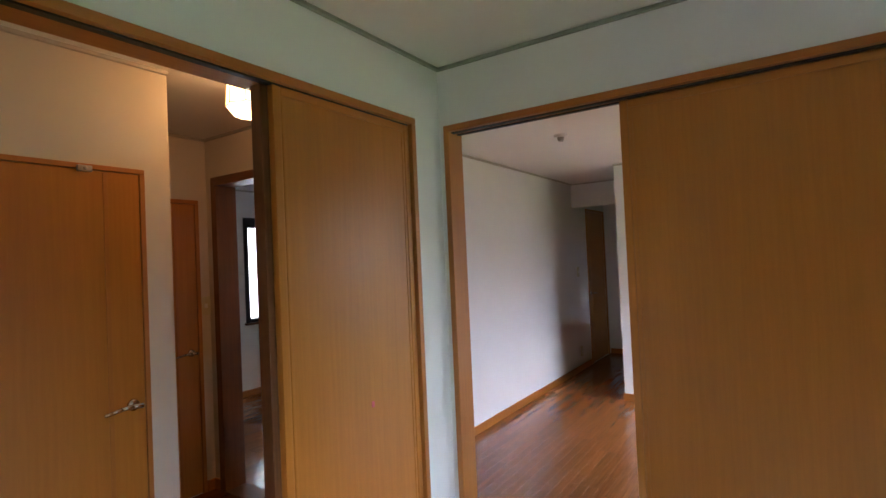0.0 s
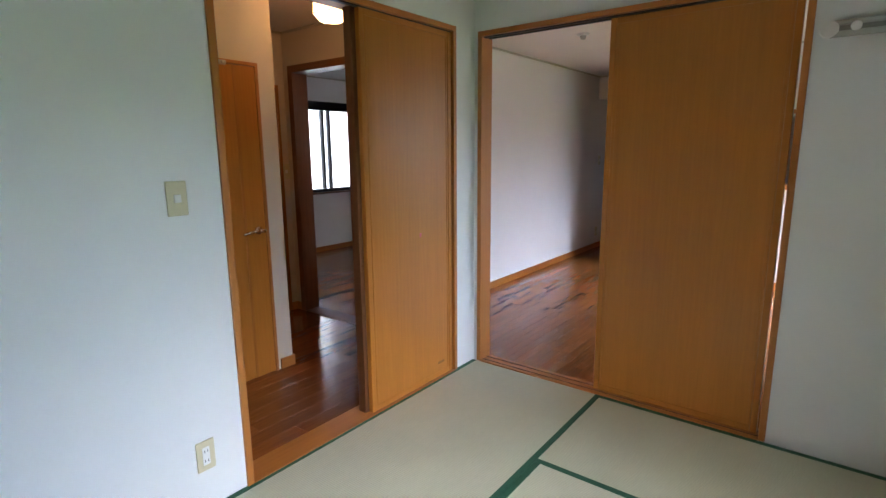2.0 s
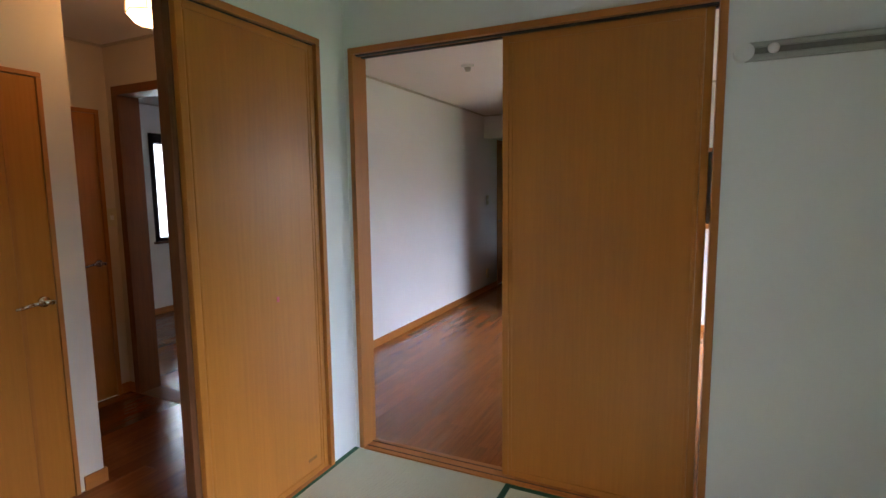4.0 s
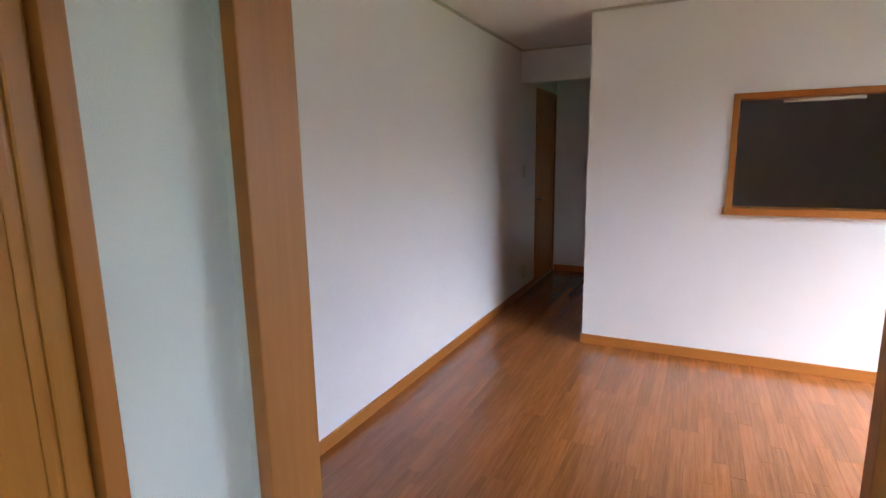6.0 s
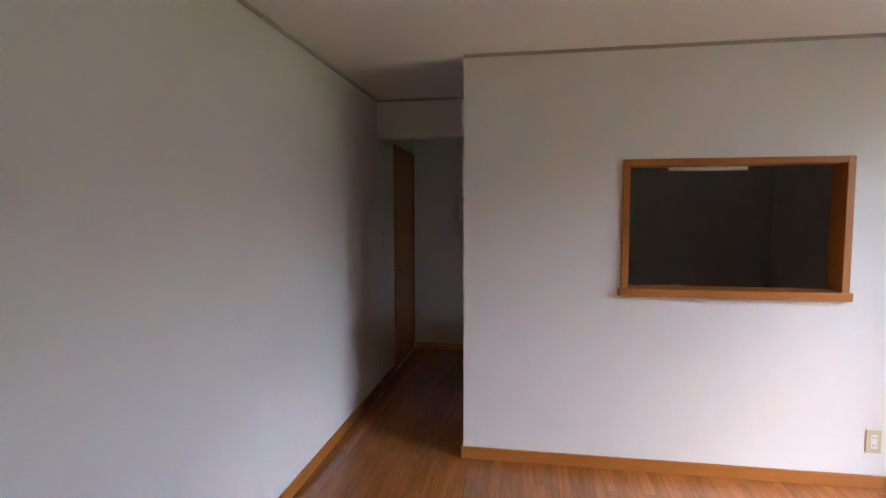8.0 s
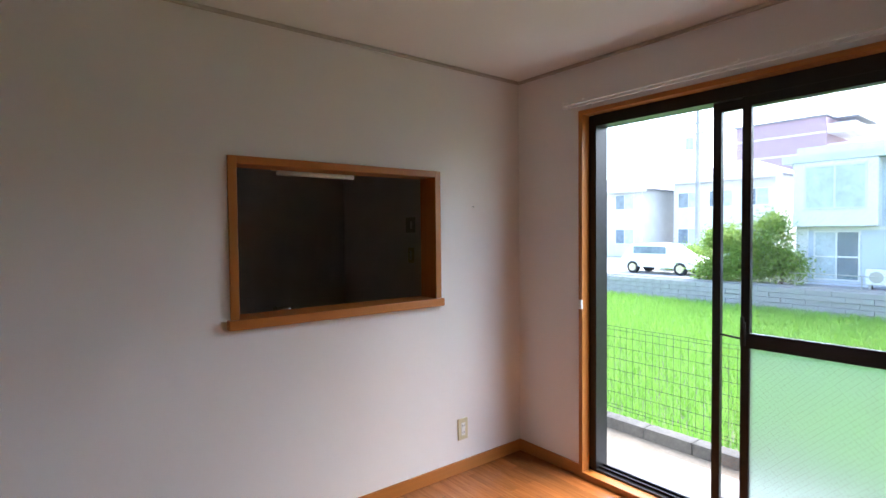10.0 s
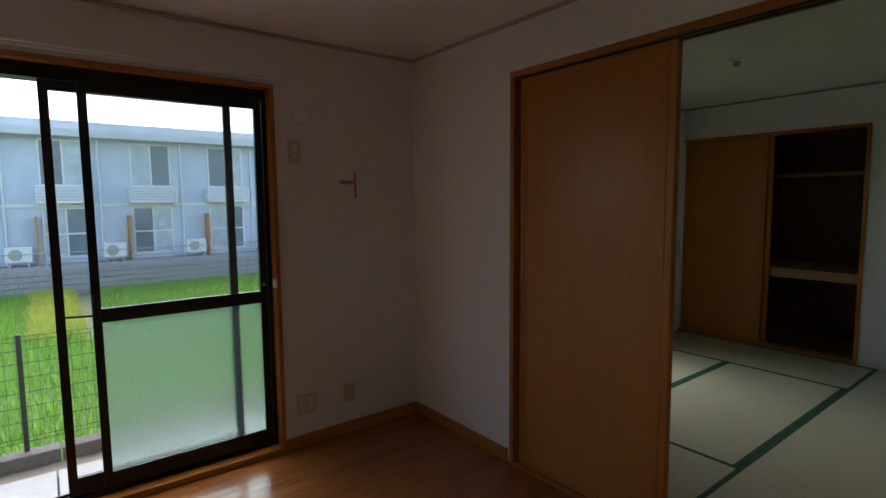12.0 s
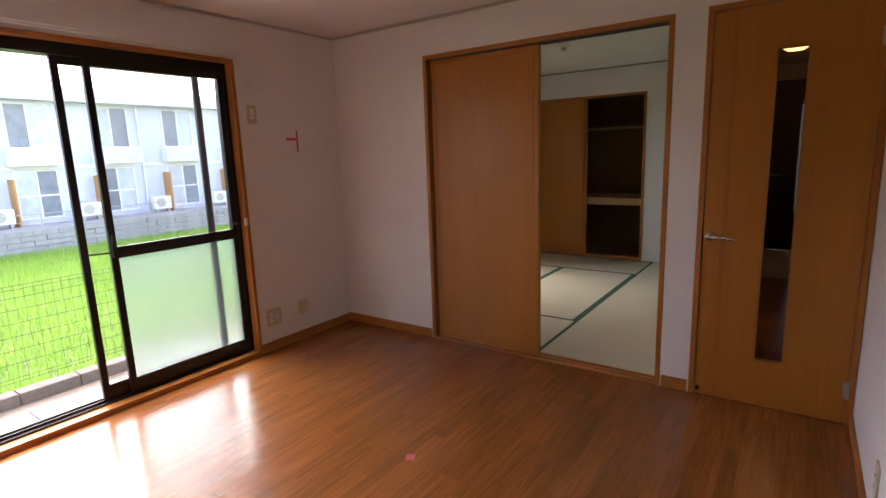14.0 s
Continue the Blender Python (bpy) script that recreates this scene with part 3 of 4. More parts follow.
def big_window(name, xf, y0, y1, z1, label, sashes):
    t = thing(name, (xf, (y0 + y1) / 2, 0.0), label, "window", "structure")
    w = 0.024
    part("trim_side", boxes((xf - 0.014, xf + 0.05, y0, y0 + w, 0, z1), bevel=0.002), TRIM, t)
    part("trim_side", boxes((xf - 0.014, xf + 0.05, y1 - w, y1, 0, z1), bevel=0.002), TRIM, t)
    part("trim_head", boxes((xf - 0.014, xf + 0.05, y0 + w, y1 - w, z1 - w, z1), bevel=0.002), TRIMY, t)
    part("trim_sill", boxes((xf - 0.02, xf + 0.05, y0 + w, y1 - w, -0.012, 0.034), bevel=0.004), TRIMY, t)
    a, b = y0 + w, y1 - w
    fr = part("window_frame", boxes((xf + 0.05, xf + 0.15, a - 0.01, a + 0.024, 0.02, z1 - w), (xf + 0.05, xf + 0.15, b - 0.045, b + 0.01, 0.02, z1 - w),
                                    (xf + 0.05, xf + 0.15, a + 0.024, b - 0.045, z1 - w - 0.06, z1 - w + 0.01), (xf + 0.05, xf + 0.15, a + 0.024, b - 0.045, 0.015, 0.045),
                                    (xf + 0.075, xf + 0.08, a + 0.024, b - 0.045, 0.045, 0.058), (xf + 0.115, xf + 0.12, a + 0.024, b - 0.045, 0.045, 0.058)), ALU, t, "dark bronze aluminium frame")
    for s in sashes:
        sash(t, *s)
    return t


win = big_window("window_1", XW, 0.995, 2.651, 2.010, "bronze aluminium balcony window slid open, frosted lower glass",
                 [(XW + 0.052, XW + 0.076, 1.046, 1.845, 0.058, 1.94, 0.036, (0.85, 0.914), FROST), (XW + 0.082, XW + 0.106, 1.192, 1.98, 0.058, 1.94, 0.036)])
bm = boxes((XW + 0.032, XW + 0.052, 1.821, 1.841, 0.86, 0.96), bevel=0.004)
box(bm, XW + 0.027, XW + 0.042, 1.825, 1.838, 0.93, 0.985, 0.003)
tube(bm, (XW + 0.042, 1.833, 0.888), (XW + 0.083, 1.948, 0.888), 0.005)
part("crescent_latch", bm, RUBBER, win, "black window latch")
part("pull", ball(tube(bmesh.new(), (XW + 0.052, 1.065, 0.95), (XW + 0.027, 1.065, 0.95), 0.012, 0.008), (XW + 0.022, 1.065, 0.95), 0.011), RUBBER, win)
for yy in (1.028, 2.631):
    part("tassel_hook", boxes((XW - 0.03, XW - 0.014, yy - 0.01, yy + 0.01, 0.935, 0.985), bevel=0.004), WHITE, win, "white curtain hook")


def wire_net(parent, x, y0, y1, z0, z1, step):
    """A diamond net of fine wire inside a pane in the plane x."""
    vs, fs = [], []
    at = BASE[parent.name]
    r = 0.0004
    h = z1 - z0
    for sgn in (1, -1):
        c = y0 - h
        while c < y1 + h:
            lo, hi = (max(0.0, (y0 - c) / sgn if sgn > 0 else c - y1), min(h, y1 - c if sgn > 0 else c - y0))
            if hi - lo > 0.01:
                i = len(vs)
                for d in (lo, hi):
                    for e in (-r, r):
                        vs.append(Vector((x, c + sgn * d + e, z0 + d)) - at)
                fs.append((i, i + 1, i + 3, i + 2))
            c += step
    me = bpy.data.meshes.new("wire_net")
    me.from_pydata(vs, [], fs)
    me.materials.append(STEEL)
    ob = new("wire_net", me)
    ob.parent = parent
    tagged(ob, "fine diamond wire net set in the glass", kind="stuff")


for zz in ((0.133, 0.85), (0.914, 1.885)):
    wire_net(win, XW + 0.0605, 1.082, 1.809, *zz, 0.026)
win2 = big_window("window_2", XE, -2.30, -1.24, 2.007, "bronze aluminium window of the tatami room",
                  [(XE + 0.052, XE + 0.076, -2.265, -1.74, 0.058, 1.94, 0.036), (XE + 0.082, XE + 0.106, -1.78, -1.31, 0.058, 1.94, 0.036)])
# far room window
t = thing("window_3", (-3.76, 2.36, 0.8), "dark-framed sliding window above a white wall", "window", "structure")
part("window_frame", boxes((-3.86, -3.745, 1.60, 1.65, 0.81, 1.99), (-3.86, -3.745, 3.08, 3.12, 0.81, 1.99), (-3.86, -3.745, 1.65, 3.08, 1.88, 1.99), (-3.86, -3.745, 1.65, 3.08, 0.81, 0.85),
                           (-3.85, -3.8, 1.95, 1.99, 0.85, 1.88), (-3.82, -3.77, 2.04, 2.075, 0.85, 1.88)), ALU, t)
part("window_sill", boxes((-3.77, -3.71, 1.58, 3.14, 0.785, 0.81), bevel=0.004), POST, t)
p = part("pane", boxes((-3.83, -3.826, 1.65, 3.08, 0.85, 1.88)), GLASS, t)
p.visible_shadow = False

# curtain rail
t = thing("curtain_rail", (XW, 1.82, 2.02), "white double curtain rail above the balcony window", "curtain rail")
for dx, dz in ((0.035, 0.0), (0.075, 0.006)):
    part("rail", boxes((XW - dx - 0.008, XW - dx + 0.008, 0.965, 2.70, 2.028 + dz, 2.042 + dz), bevel=0.003), WHITE, t)
for yy in (1.08, 1.82, 2.58):
    part("bracket", boxes((XW - 0.088, XW, yy - 0.012, yy + 0.012, 2.042, 2.052), (XW - 0.006, XW, yy - 0.012, yy + 0.012, 2.02, 2.06), bevel=0.002), WHITE, t)
for yy in (0.962, 2.703):
    part("end_cap", boxes((XW - 0.086, XW - 0.02, yy - 0.008, yy + 0.008, 2.022, 2.052), bevel=0.005), WHITE, t)


# ---------- plates on walls ----------
def plate(name, c, along, out, w, h, label, cat, kind):
    """A wall plate centred at c; along: horizontal unit vector; out: away from the wall."""
    a, o, c = Vector(along), Vector(out), Vector(c)

    def slab(u0, u1, v0, v1, d0, d1, bev=0.0):
        ps = [c + a * u + Vector((0, 0, v)) + o * d for u in (u0, u1) for v in (v0, v1) for d in (d0, d1)]
        lo, hi = [min(p[i] for p in ps) for i in range(3)], [max(p[i] for p in ps) for i in range(3)]
        return boxes((lo[0], hi[0], lo[1], hi[1], lo[2], hi[2]), bevel=bev)

    t = thing(name, c - Vector((0, 0, h / 2)), label, cat)
    part("cover_plate", slab(-w / 2, w / 2, -h / 2, h / 2, 0, 0.008, 0.003), IVORY, t)
    if kind == "switch":
        part("rocker", slab(-0.012, 0.012, -0.014, 0.014, 0.008, 0.013, 0.002), WHITE, t, "white rocker")
    elif kind == "socket":
        part("insert", slab(-0.014, 0.014, -0.036, 0.036, 0.008, 0.0105, 0.001), WHITE, t)
        for v in (-0.02, 0.02):
            for u in (-0.006, 0.006):
                part("slot", slab(u - 0.0012, u + 0.0012, v - 0.005, v + 0.005, 0.0105, 0.0112), SLOT, t)
    elif kind == "double":
        for u in (-0.025, 0.025):
            part("insert", slab(u - 0.013, u + 0.013, -0.036, 0.036, 0.008, 0.0105, 0.001), WHITE, t)
        part("coax_jack", slab(0.018, 0.032, -0.007, 0.007, 0.0105, 0.018, 0.002), STEEL, t)
        for v in (-0.02, 0.02):
            for u in (-0.031, -0.019):
                part("slot", slab(u - 0.0012, u + 0.0012, v - 0.005, v + 0.005, 0.0105, 0.0112), SLOT, t)
    elif kind == "high":
        part("insert", slab(-0.014, 0.014, -0.03, 0.04, 0.008, 0.011, 0.001), WHITE, t)
        part("slot", slab(-0.006, -0.004, -0.012, -0.002, 0.011, 0.0117), SLOT, t)
        part("slot", slab(0.004, 0.006, -0.012, -0.002, 0.011, 0.0117), SLOT, t)
    return t


plate("light_switch", (0, -1.82, 1.2), (0, 1, 0), (1, 0, 0), 0.07, 0.12, "ivory wall switch with a white rocker in the tatami room", "switch", "switch")
plate("wall_socket", (0, -1.813, 0.222), (0, 1, 0), (1, 0, 0), 0.07, 0.12, "ivory double socket low on the tatami-room wall", "socket", "socket")
plate("light_switch", (XL, 1.037, 1.212), (0, 1, 0), (1, 0, 0), 0.07, 0.12, "ivory wall switch on the long white wall", "switch", "switch")
plate("wall_socket", (XL, 1.03, 0.25), (0, 1, 0), (1, 0, 0), 0.07, 0.12, "ivory socket low on the long white wall", "socket", "socket")
plate("light_switch", (XL, 4.23, 1.2), (0, 1, 0), (1, 0, 0), 0.07, 0.12, "ivory switch in the shaded kitchen passage", "switch", "switch")
plate("wall_socket", (XL, 4.23, 0.23), (0, 1, 0), (1, 0, 0), 0.07, 0.12, "ivory socket in the shaded kitchen passage", "socket", "socket")
plate("wall_socket", (2.042, YK, 0.246), (1, 0, 0), (0, -1, 0), 0.07, 0.12, "ivory socket low on the kitchen wall", "socket", "socket")
plate("wall_socket", (XW, 0.868, 0.245), (0, 1, 0), (-1, 0, 0), 0.12, 0.12, "wide ivory socket plate with aerial jack by the window", "socket", "double")
plate("wall_socket", (XW, 0.598, 0.25), (0, 1, 0), (-1, 0, 0), 0.07, 0.11, "small blank ivory plate by the room corner", "socket", "blank")
plate("aircon_socket", (XW, 0.89, 1.668), (0, 1, 0), (-1, 0, 0), 0.07, 0.12, "ivory air-conditioner socket high beside the window", "socket", "high")
plate("light_switch", (-1.87, -0.035, 1.19), (0, 1, 0), (1, 0, 0), 0.07, 0.12, "ivory switch in the hall corner", "switch", "switch")
bm = tube(bmesh.new(), (XW, 0.846, 1.867), (XW - 0.012, 0.846, 1.867), 0.055, 0.05, 28)
tube(bm, (XW - 0.012, 0.846, 1.867), (XW - 0.018, 0.846, 1.867), 0.04, 0.03, 28)
whole("duct_cap", bm, WHITE, "round white pipe cap high on the window wall", "duct cap", smooth=False)
t = thing("tape_mark", (XW, 0.54, 1.415), "two strips of pink-red tape stuck on the wall", "tape")
part("strip", boxes((XW - 0.0015, XW, 0.513, 0.529, 1.413, 1.567)), PINK, t)
part("strip", boxes((XW - 0.0022, XW - 0.0007, 0.520, 0.62, 1.498, 1.516)), PINK, t)
bm = boxes((0.795, 0.835, 1.42, 1.462, 0.0005, 0.0025))
bmesh.ops.rotate(bm, verts=bm.verts, cent=(0.815, 1.44, 0), matrix=Matrix.Rotation(0.5, 3, "Z"))
t = whole("tape_scrap", bm, PINK, "scrap of pink tape lying on the floor", "tape")
for nx, nz in ((2.131, 1.505),):
    whole("nail", ball(tube(bmesh.new(), (nx, YK, nz), (nx, YK - 0.008, nz), 0.002), (nx, YK - 0.009, nz), 0.004), STEEL, "small nail stuck in the kitchen wall", "nail")

# coat rail in the tatami room
t = thing("coat_rail", (2.09, -0.02, 1.775), "grey-white plastic wall rail with sliding knobs", "coat rail")
part("track", boxes((1.70, 2.49, -0.02, 0.0, 1.777, 1.841), bevel=0.006), GREYP, t)
part("channel", boxes((1.72, 2.47, -0.024, -0.019, 1.800, 1.818)), CHANNEL, t, "dark channel")
part("lip", boxes((1.715, 2.475, -0.026, -0.019, 1.822, 1.836), (1.715, 2.475, -0.026, -0.019, 1.782, 1.796), bevel=0.002), GREYP, t)
for xx in (1.702, 2.488):
    bm = tube(bmesh.new(), (xx, 0, 1.809), (xx, -0.028, 1.809), 0.033, 0.031, 24)
    part("end_cap", bm, WHITE, t)
for xx in (1.786, 2.41, 2.448):
    bm = tube(bmesh.new(), (xx, -0.02, 1.808), (xx, -0.05, 1.808), 0.007)
    ball(bm, (xx, -0.05, 1.808), 0.018, 1, 0.5, 1, 16)
    part("knob", bm, WHITE, t, "round white knob", True)


# ceiling detectors
def detector(x, y, z, label):
    t = thing("smoke_detector", (x, y, z - 0.045), label, "detector")
    part("base", tube(bmesh.new(), (x, y, z), (x, y, z - 0.018), 0.05, 0.046, 24), WHITE, t)
    part("sensor", tube(bmesh.new(), (x, y, z - 0.018), (x, y, z - 0.045), 0.026, 0.018, 20), GREYP, t)


detector(0.005, 1.545, HL, "small round white heat detector on the living-room ceiling")
detector(1.34, -1.67, HT, "small round white detector on the tatami-room ceiling")

# hall ceiling lamp: octagonal glass shade with wire lines

def hall_lamp(lx, ly, lz, k):
    """A faceted glass ceiling lamp; k: its drop, 1 for 205 mm."""
    t = thing("ceiling_lamp", (lx, ly, lz - 0.205 * k), "lit faceted glass ceiling lamp with warm light", "ceiling lamp")
    part("base", tube(bmesh.new(), (lx, ly, lz), (lx, ly, lz - 0.03 * k), 0.075, 0.07, 24), WHITE, t)
    bm = bmesh.new()
    tube(bm, (lx, ly, lz - 0.165 * k), (lx, ly, lz - 0.03 * k), 0.098, 0.09, 8)
    tube(bm, (lx, ly, lz - 0.205 * k), (lx, ly, lz - 0.1652 * k), 0.066, 0.098, 8)
    sh = part("shade", bm, LAMP_ON, t, "glowing frosted glass shade")
    bm = bmesh.new()
    for i in range(8):
        a = math.pi / 4 * i
        tube(bm, (lx + 0.093 * math.sin(a), ly + 0.093 * math.cos(a), lz - 0.03 * k), (lx + 0.101 * math.sin(a), ly + 0.101 * math.cos(a), lz - 0.165 * k), 0.0025, n=5)
        b = a + math.pi / 4
        tube(bm, (lx + 0.101 * math.sin(a), ly + 0.101 * math.cos(a), lz - 0.165 * k), (lx + 0.101 * math.sin(b), ly + 0.101 * math.cos(b), lz - 0.165 * k), 0.0025, n=5)
    part("wire", bm, BRASS, t, "thin brass wires")


hall_lamp(-0.60, -0.57, 2.285, 1.0)
hall_lamp(-0.42, -2.75, 2.285, 0.55)

# ---------- serving hatch and kitchen ----------
t = thing("serving_hatch", (1.345, YK, 0.965), "orange-brown timber frame of the kitchen serving hatch", "hatch", "structure")
part("jamb", boxes((0.793, 0.829, YK - 0.015, YK + 0.125, 1.0, 1.688), bevel=0.003), TRIM, t)
part("jamb", boxes((1.856, 1.892, YK - 0.015, YK + 0.125, 1.0, 1.688), bevel=0.003), TRIM, t)
part("head", boxes((0.829, 1.856, YK - 0.015, YK + 0.125, 1.654, 1.688), bevel=0.003), TRIMX, t)
part("sill", boxes((0.78, 1.898, YK - 0.035, YK + 0.14, 0.964, 1.006), bevel=0.004), TRIMX, t)
t = thing("kitchen_cabinet", (1.35, 3.4, 0.0), "kitchen sink unit behind the hatch", "cabinet")
part("body", boxes((0.10, 2.45, YK + 0.15, 3.76, 0.0, 0.82)), CLOSET_B, t)
part("worktop", boxes((0.08, 2.47, YK + 0.142, 3.80, 0.82, 0.86), bevel=0.004), STEEL, t, "brushed steel worktop")
t = thing("faucet", (1.147, 3.36, 0.86), "chrome kitchen tap behind the hatch sill", "faucet")
bm = tube(bmesh.new(), (1.147, 3.36, 0.86), (1.147, 3.36, 0.95), 0.022, 0.02, 16)
part("body", bm, CHROME, t, "", True)
bm = tube(bmesh.new(), (1.147, 3.36, 0.95), (1.147, 3.56, 0.97), 0.011, 0.010, 12)
tube(bm, (1.147, 3.56, 0.975), (1.147, 3.56, 0.93), 0.011, 0.011, 12)
part("spout", bm, CHROME, t, "", True)
part("lever", boxes((1.125, 1.17, 3.40, 3.46, 0.972, 0.99), bevel=0.005), CHROME, t, "chrome tap lever")
t = thing("wall_cabinet", (1.3, 3.4, 1.69), "dark wall cabinet above the sink behind the hatch", "cabinet")
part("body", boxes((0.5, 2.2, YK + 0.13, 3.56, 1.70, HL - 0.002)), CLOSET_B, t)
t = thing("strip_light", (1.27, 3.28, 1.64), "switched-off strip light under the wall cabinet", "lamp")
part("housing", boxes((1.05, 1.49, 3.25, 3.32, 1.66, 1.70), bevel=0.006), WHITE, t)
part("tube", tube(bmesh.new(), (1.07, 3.285, 1.650), (1.47, 3.285, 1.650), 0.0125, n=14), TUBE, t, "white fluorescent tube", True)
for xx in (1.14, 1.21, 1.23, 1.28):
    part("vent_slot", boxes((xx, xx + 0.018, 3.2485, 3.2505, 1.676, 1.688)), SLOT, t)
t = thing("hood_switch", (XW, 4.28, 1.36), "dark grey switch panel on the kitchen side wall", "switch")
part("cover_plate", boxes((XW - 0.012, XW, 4.22, 4.34, 1.36, 1.48), bevel=0.003), GREYP, t)
part("rocker", boxes((XW - 0.018, XW - 0.012, 4.25, 4.27, 1.39, 1.45), bevel=0.002), WHITE, t)
plate("wall_socket", (XW, 4.28, 1.18), (0, 1, 0), (-1, 0, 0), 0.07, 0.12, "ivory socket on the kitchen side wall", "socket", "socket")
# intercom on the far wall
t = thing("intercom_phone", (-0.35, YF, 1.33), "white wall intercom handset beside the kitchen", "intercom")
part("body", boxes((-0.43, -0.27, YF - 0.04, YF, 1.33, 1.61), bevel=0.012), WHITE, t)
bm = boxes((-0.425, -0.375, YF - 0.075, YF - 0.06, 1.345, 1.595), (-0.425, -0.375, YF - 0.062, YF - 0.039, 1.345, 1.40), (-0.425, -0.375, YF - 0.062, YF - 0.039, 1.54, 1.595), bevel=0.006)
part("handset", bm, WHITE, t, "white curved handset")
part("grille", boxes((-0.355, -0.295, YF - 0.042, YF - 0.0395, 1.5, 1.57)), GREYP, t)

# ---------- closet in the tatami room ----------
t = thing("built_in_closet", (1.76, YC, 0.0), "built-in closet, one veneered door shut, shelves empty", "closet", "structure")
part("frame_side", boxes((0.985, 1.012, YC - 0.09, YC + 0.012, 0.0, 1.99), bevel=0.003), TRIM, t)
part("frame_head", boxes((1.012, XE - 0.005, YC - 0.09, YC + 0.012, 1.965, 1.99), bevel=0.003), TRIMX, t)
part("frame_sill", boxes((1.012, XE - 0.005, YC - 0.09, YC + 0.012, 0.0, 0.03), bevel=0.003), TRIMX, t)
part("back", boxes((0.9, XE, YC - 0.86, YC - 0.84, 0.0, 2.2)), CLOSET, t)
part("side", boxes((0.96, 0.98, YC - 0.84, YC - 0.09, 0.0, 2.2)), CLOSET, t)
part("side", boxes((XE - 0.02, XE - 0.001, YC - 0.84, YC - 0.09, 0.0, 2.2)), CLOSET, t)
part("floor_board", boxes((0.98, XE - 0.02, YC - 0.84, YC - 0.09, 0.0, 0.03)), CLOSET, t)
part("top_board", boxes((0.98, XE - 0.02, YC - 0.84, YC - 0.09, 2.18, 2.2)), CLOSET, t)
part("shelf", boxes((0.981, XE - 0.021, YC - 0.84, YC - 0.11, 0.66, 0.745), bevel=0.004), CLOSET_B, t, "pale middle shelf with a thick front rail")
part("upper_shelf", boxes((0.981, XE - 0.021, YC - 0.84, YC - 0.46, 1.60, 1.625)), CLOSET_B, t)
sliding_x("closet_door", 1.735, 2.50, YC - 0.03, YC - 0.005, 0.031, 1.963, "closed orange-brown veneered closet door", "closet door")
sliding_x("closet_door", 1.70, 2.48, YC - 0.075, YC - 0.045, 0.031, 1.963, "veneered closet door slid behind its neighbour", "closet door")


# ---------- outdoors ----------
ZF = -1.85
whole("ground", boxes((-600, 600, -600, 600, -2.2, ZF - 0.04)), EARTH, "flat ground reaching to the horizon", "ground", "structure")
whole("paddy_field", boxes((4.4, 22.3, -18, 32, -2.0, ZF)), PADDY, "wet muddy rice field", "field", "structure")
whole("yard", boxes((XW + 0.16, 4.08, -8, 12, -1.9, -0.37)), SOIL, "strip of dry sandy soil beside the flat", "ground", "structure")
t = thing("terrace_slab", (3.3, 1.6, -0.37), "pale concrete terrace slab below the window", "slab")
part("slab", boxes((XW + 0.17, 3.85, 0.6, 2.02, -0.369, -0.33), bevel=0.006), CONC, t)
part("slab", boxes((XW + 0.17, 3.85, 2.03, 2.86, -0.369, -0.33), bevel=0.006), CONC, t)
t = thing("block_kerb", (4.14, 2, -0.45), "weathered low concrete block kerb below the fence", "kerb")
for k in range(26):
    y = -4.4 + 0.4 * k
    part("block", boxes((4.075, 4.205, y, y + 0.392, -1.9, -0.275), bevel=0.006), BLOCK, t)
t = thing("mesh_fence", (4.14, 1.5, -0.275), "dark green wire mesh fence on the kerb", "fence")
bm = bmesh.new()
for z in (-0.2, -0.17, -0.06, 0.04, 0.14, 0.24, 0.34, 0.43, 0.49, 0.52):
    tube(bm, (4.135, -5, z), (4.135, 6, z), 0.0019, n=5)
part("wire_across", bm, WIRE, t)
me_v, me_f = [], []
for k in range(int(11 / 0.06)):
    y = -5 + 0.06 * k
    i = len(me_v)
    me_v += [(4.14, y - 0.0009, -0.22), (4.14, y + 0.0009, -0.22), (4.14, y + 0.0009, 0.52), (4.14, y - 0.0009, 0.52),
             (4.1426, y - 0.0009, -0.22), (4.1426, y + 0.0009, -0.22), (4.1426, y + 0.0009, 0.52), (4.1426, y - 0.0009, 0.52)]
    me_f += [(i, i + 1, i + 2, i + 3), (i + 4, i + 7, i + 6, i + 5), (i, i + 3, i + 7, i + 4), (i + 1, i + 5, i + 6, i + 2)]
me = bpy.data.meshes.new("wire_upright")
at = BASE[t.name]
me.from_pydata([Vector(v) - at for v in me_v], [], me_f)
me.materials.append(WIRE)
ob = new("wire_upright", me)
ob.parent = t
ob["kind"] = "stuff"
for y in (-2.5, 0.18, 2.18, 4.18):
    part("post", tube(bmesh.new(), (4.165, y, -0.35), (4.165, y, 0.53), 0.016, n=10), WIRE, t, "dark round post")

# rice: clumps of blades in rows
rng = random.Random(5)


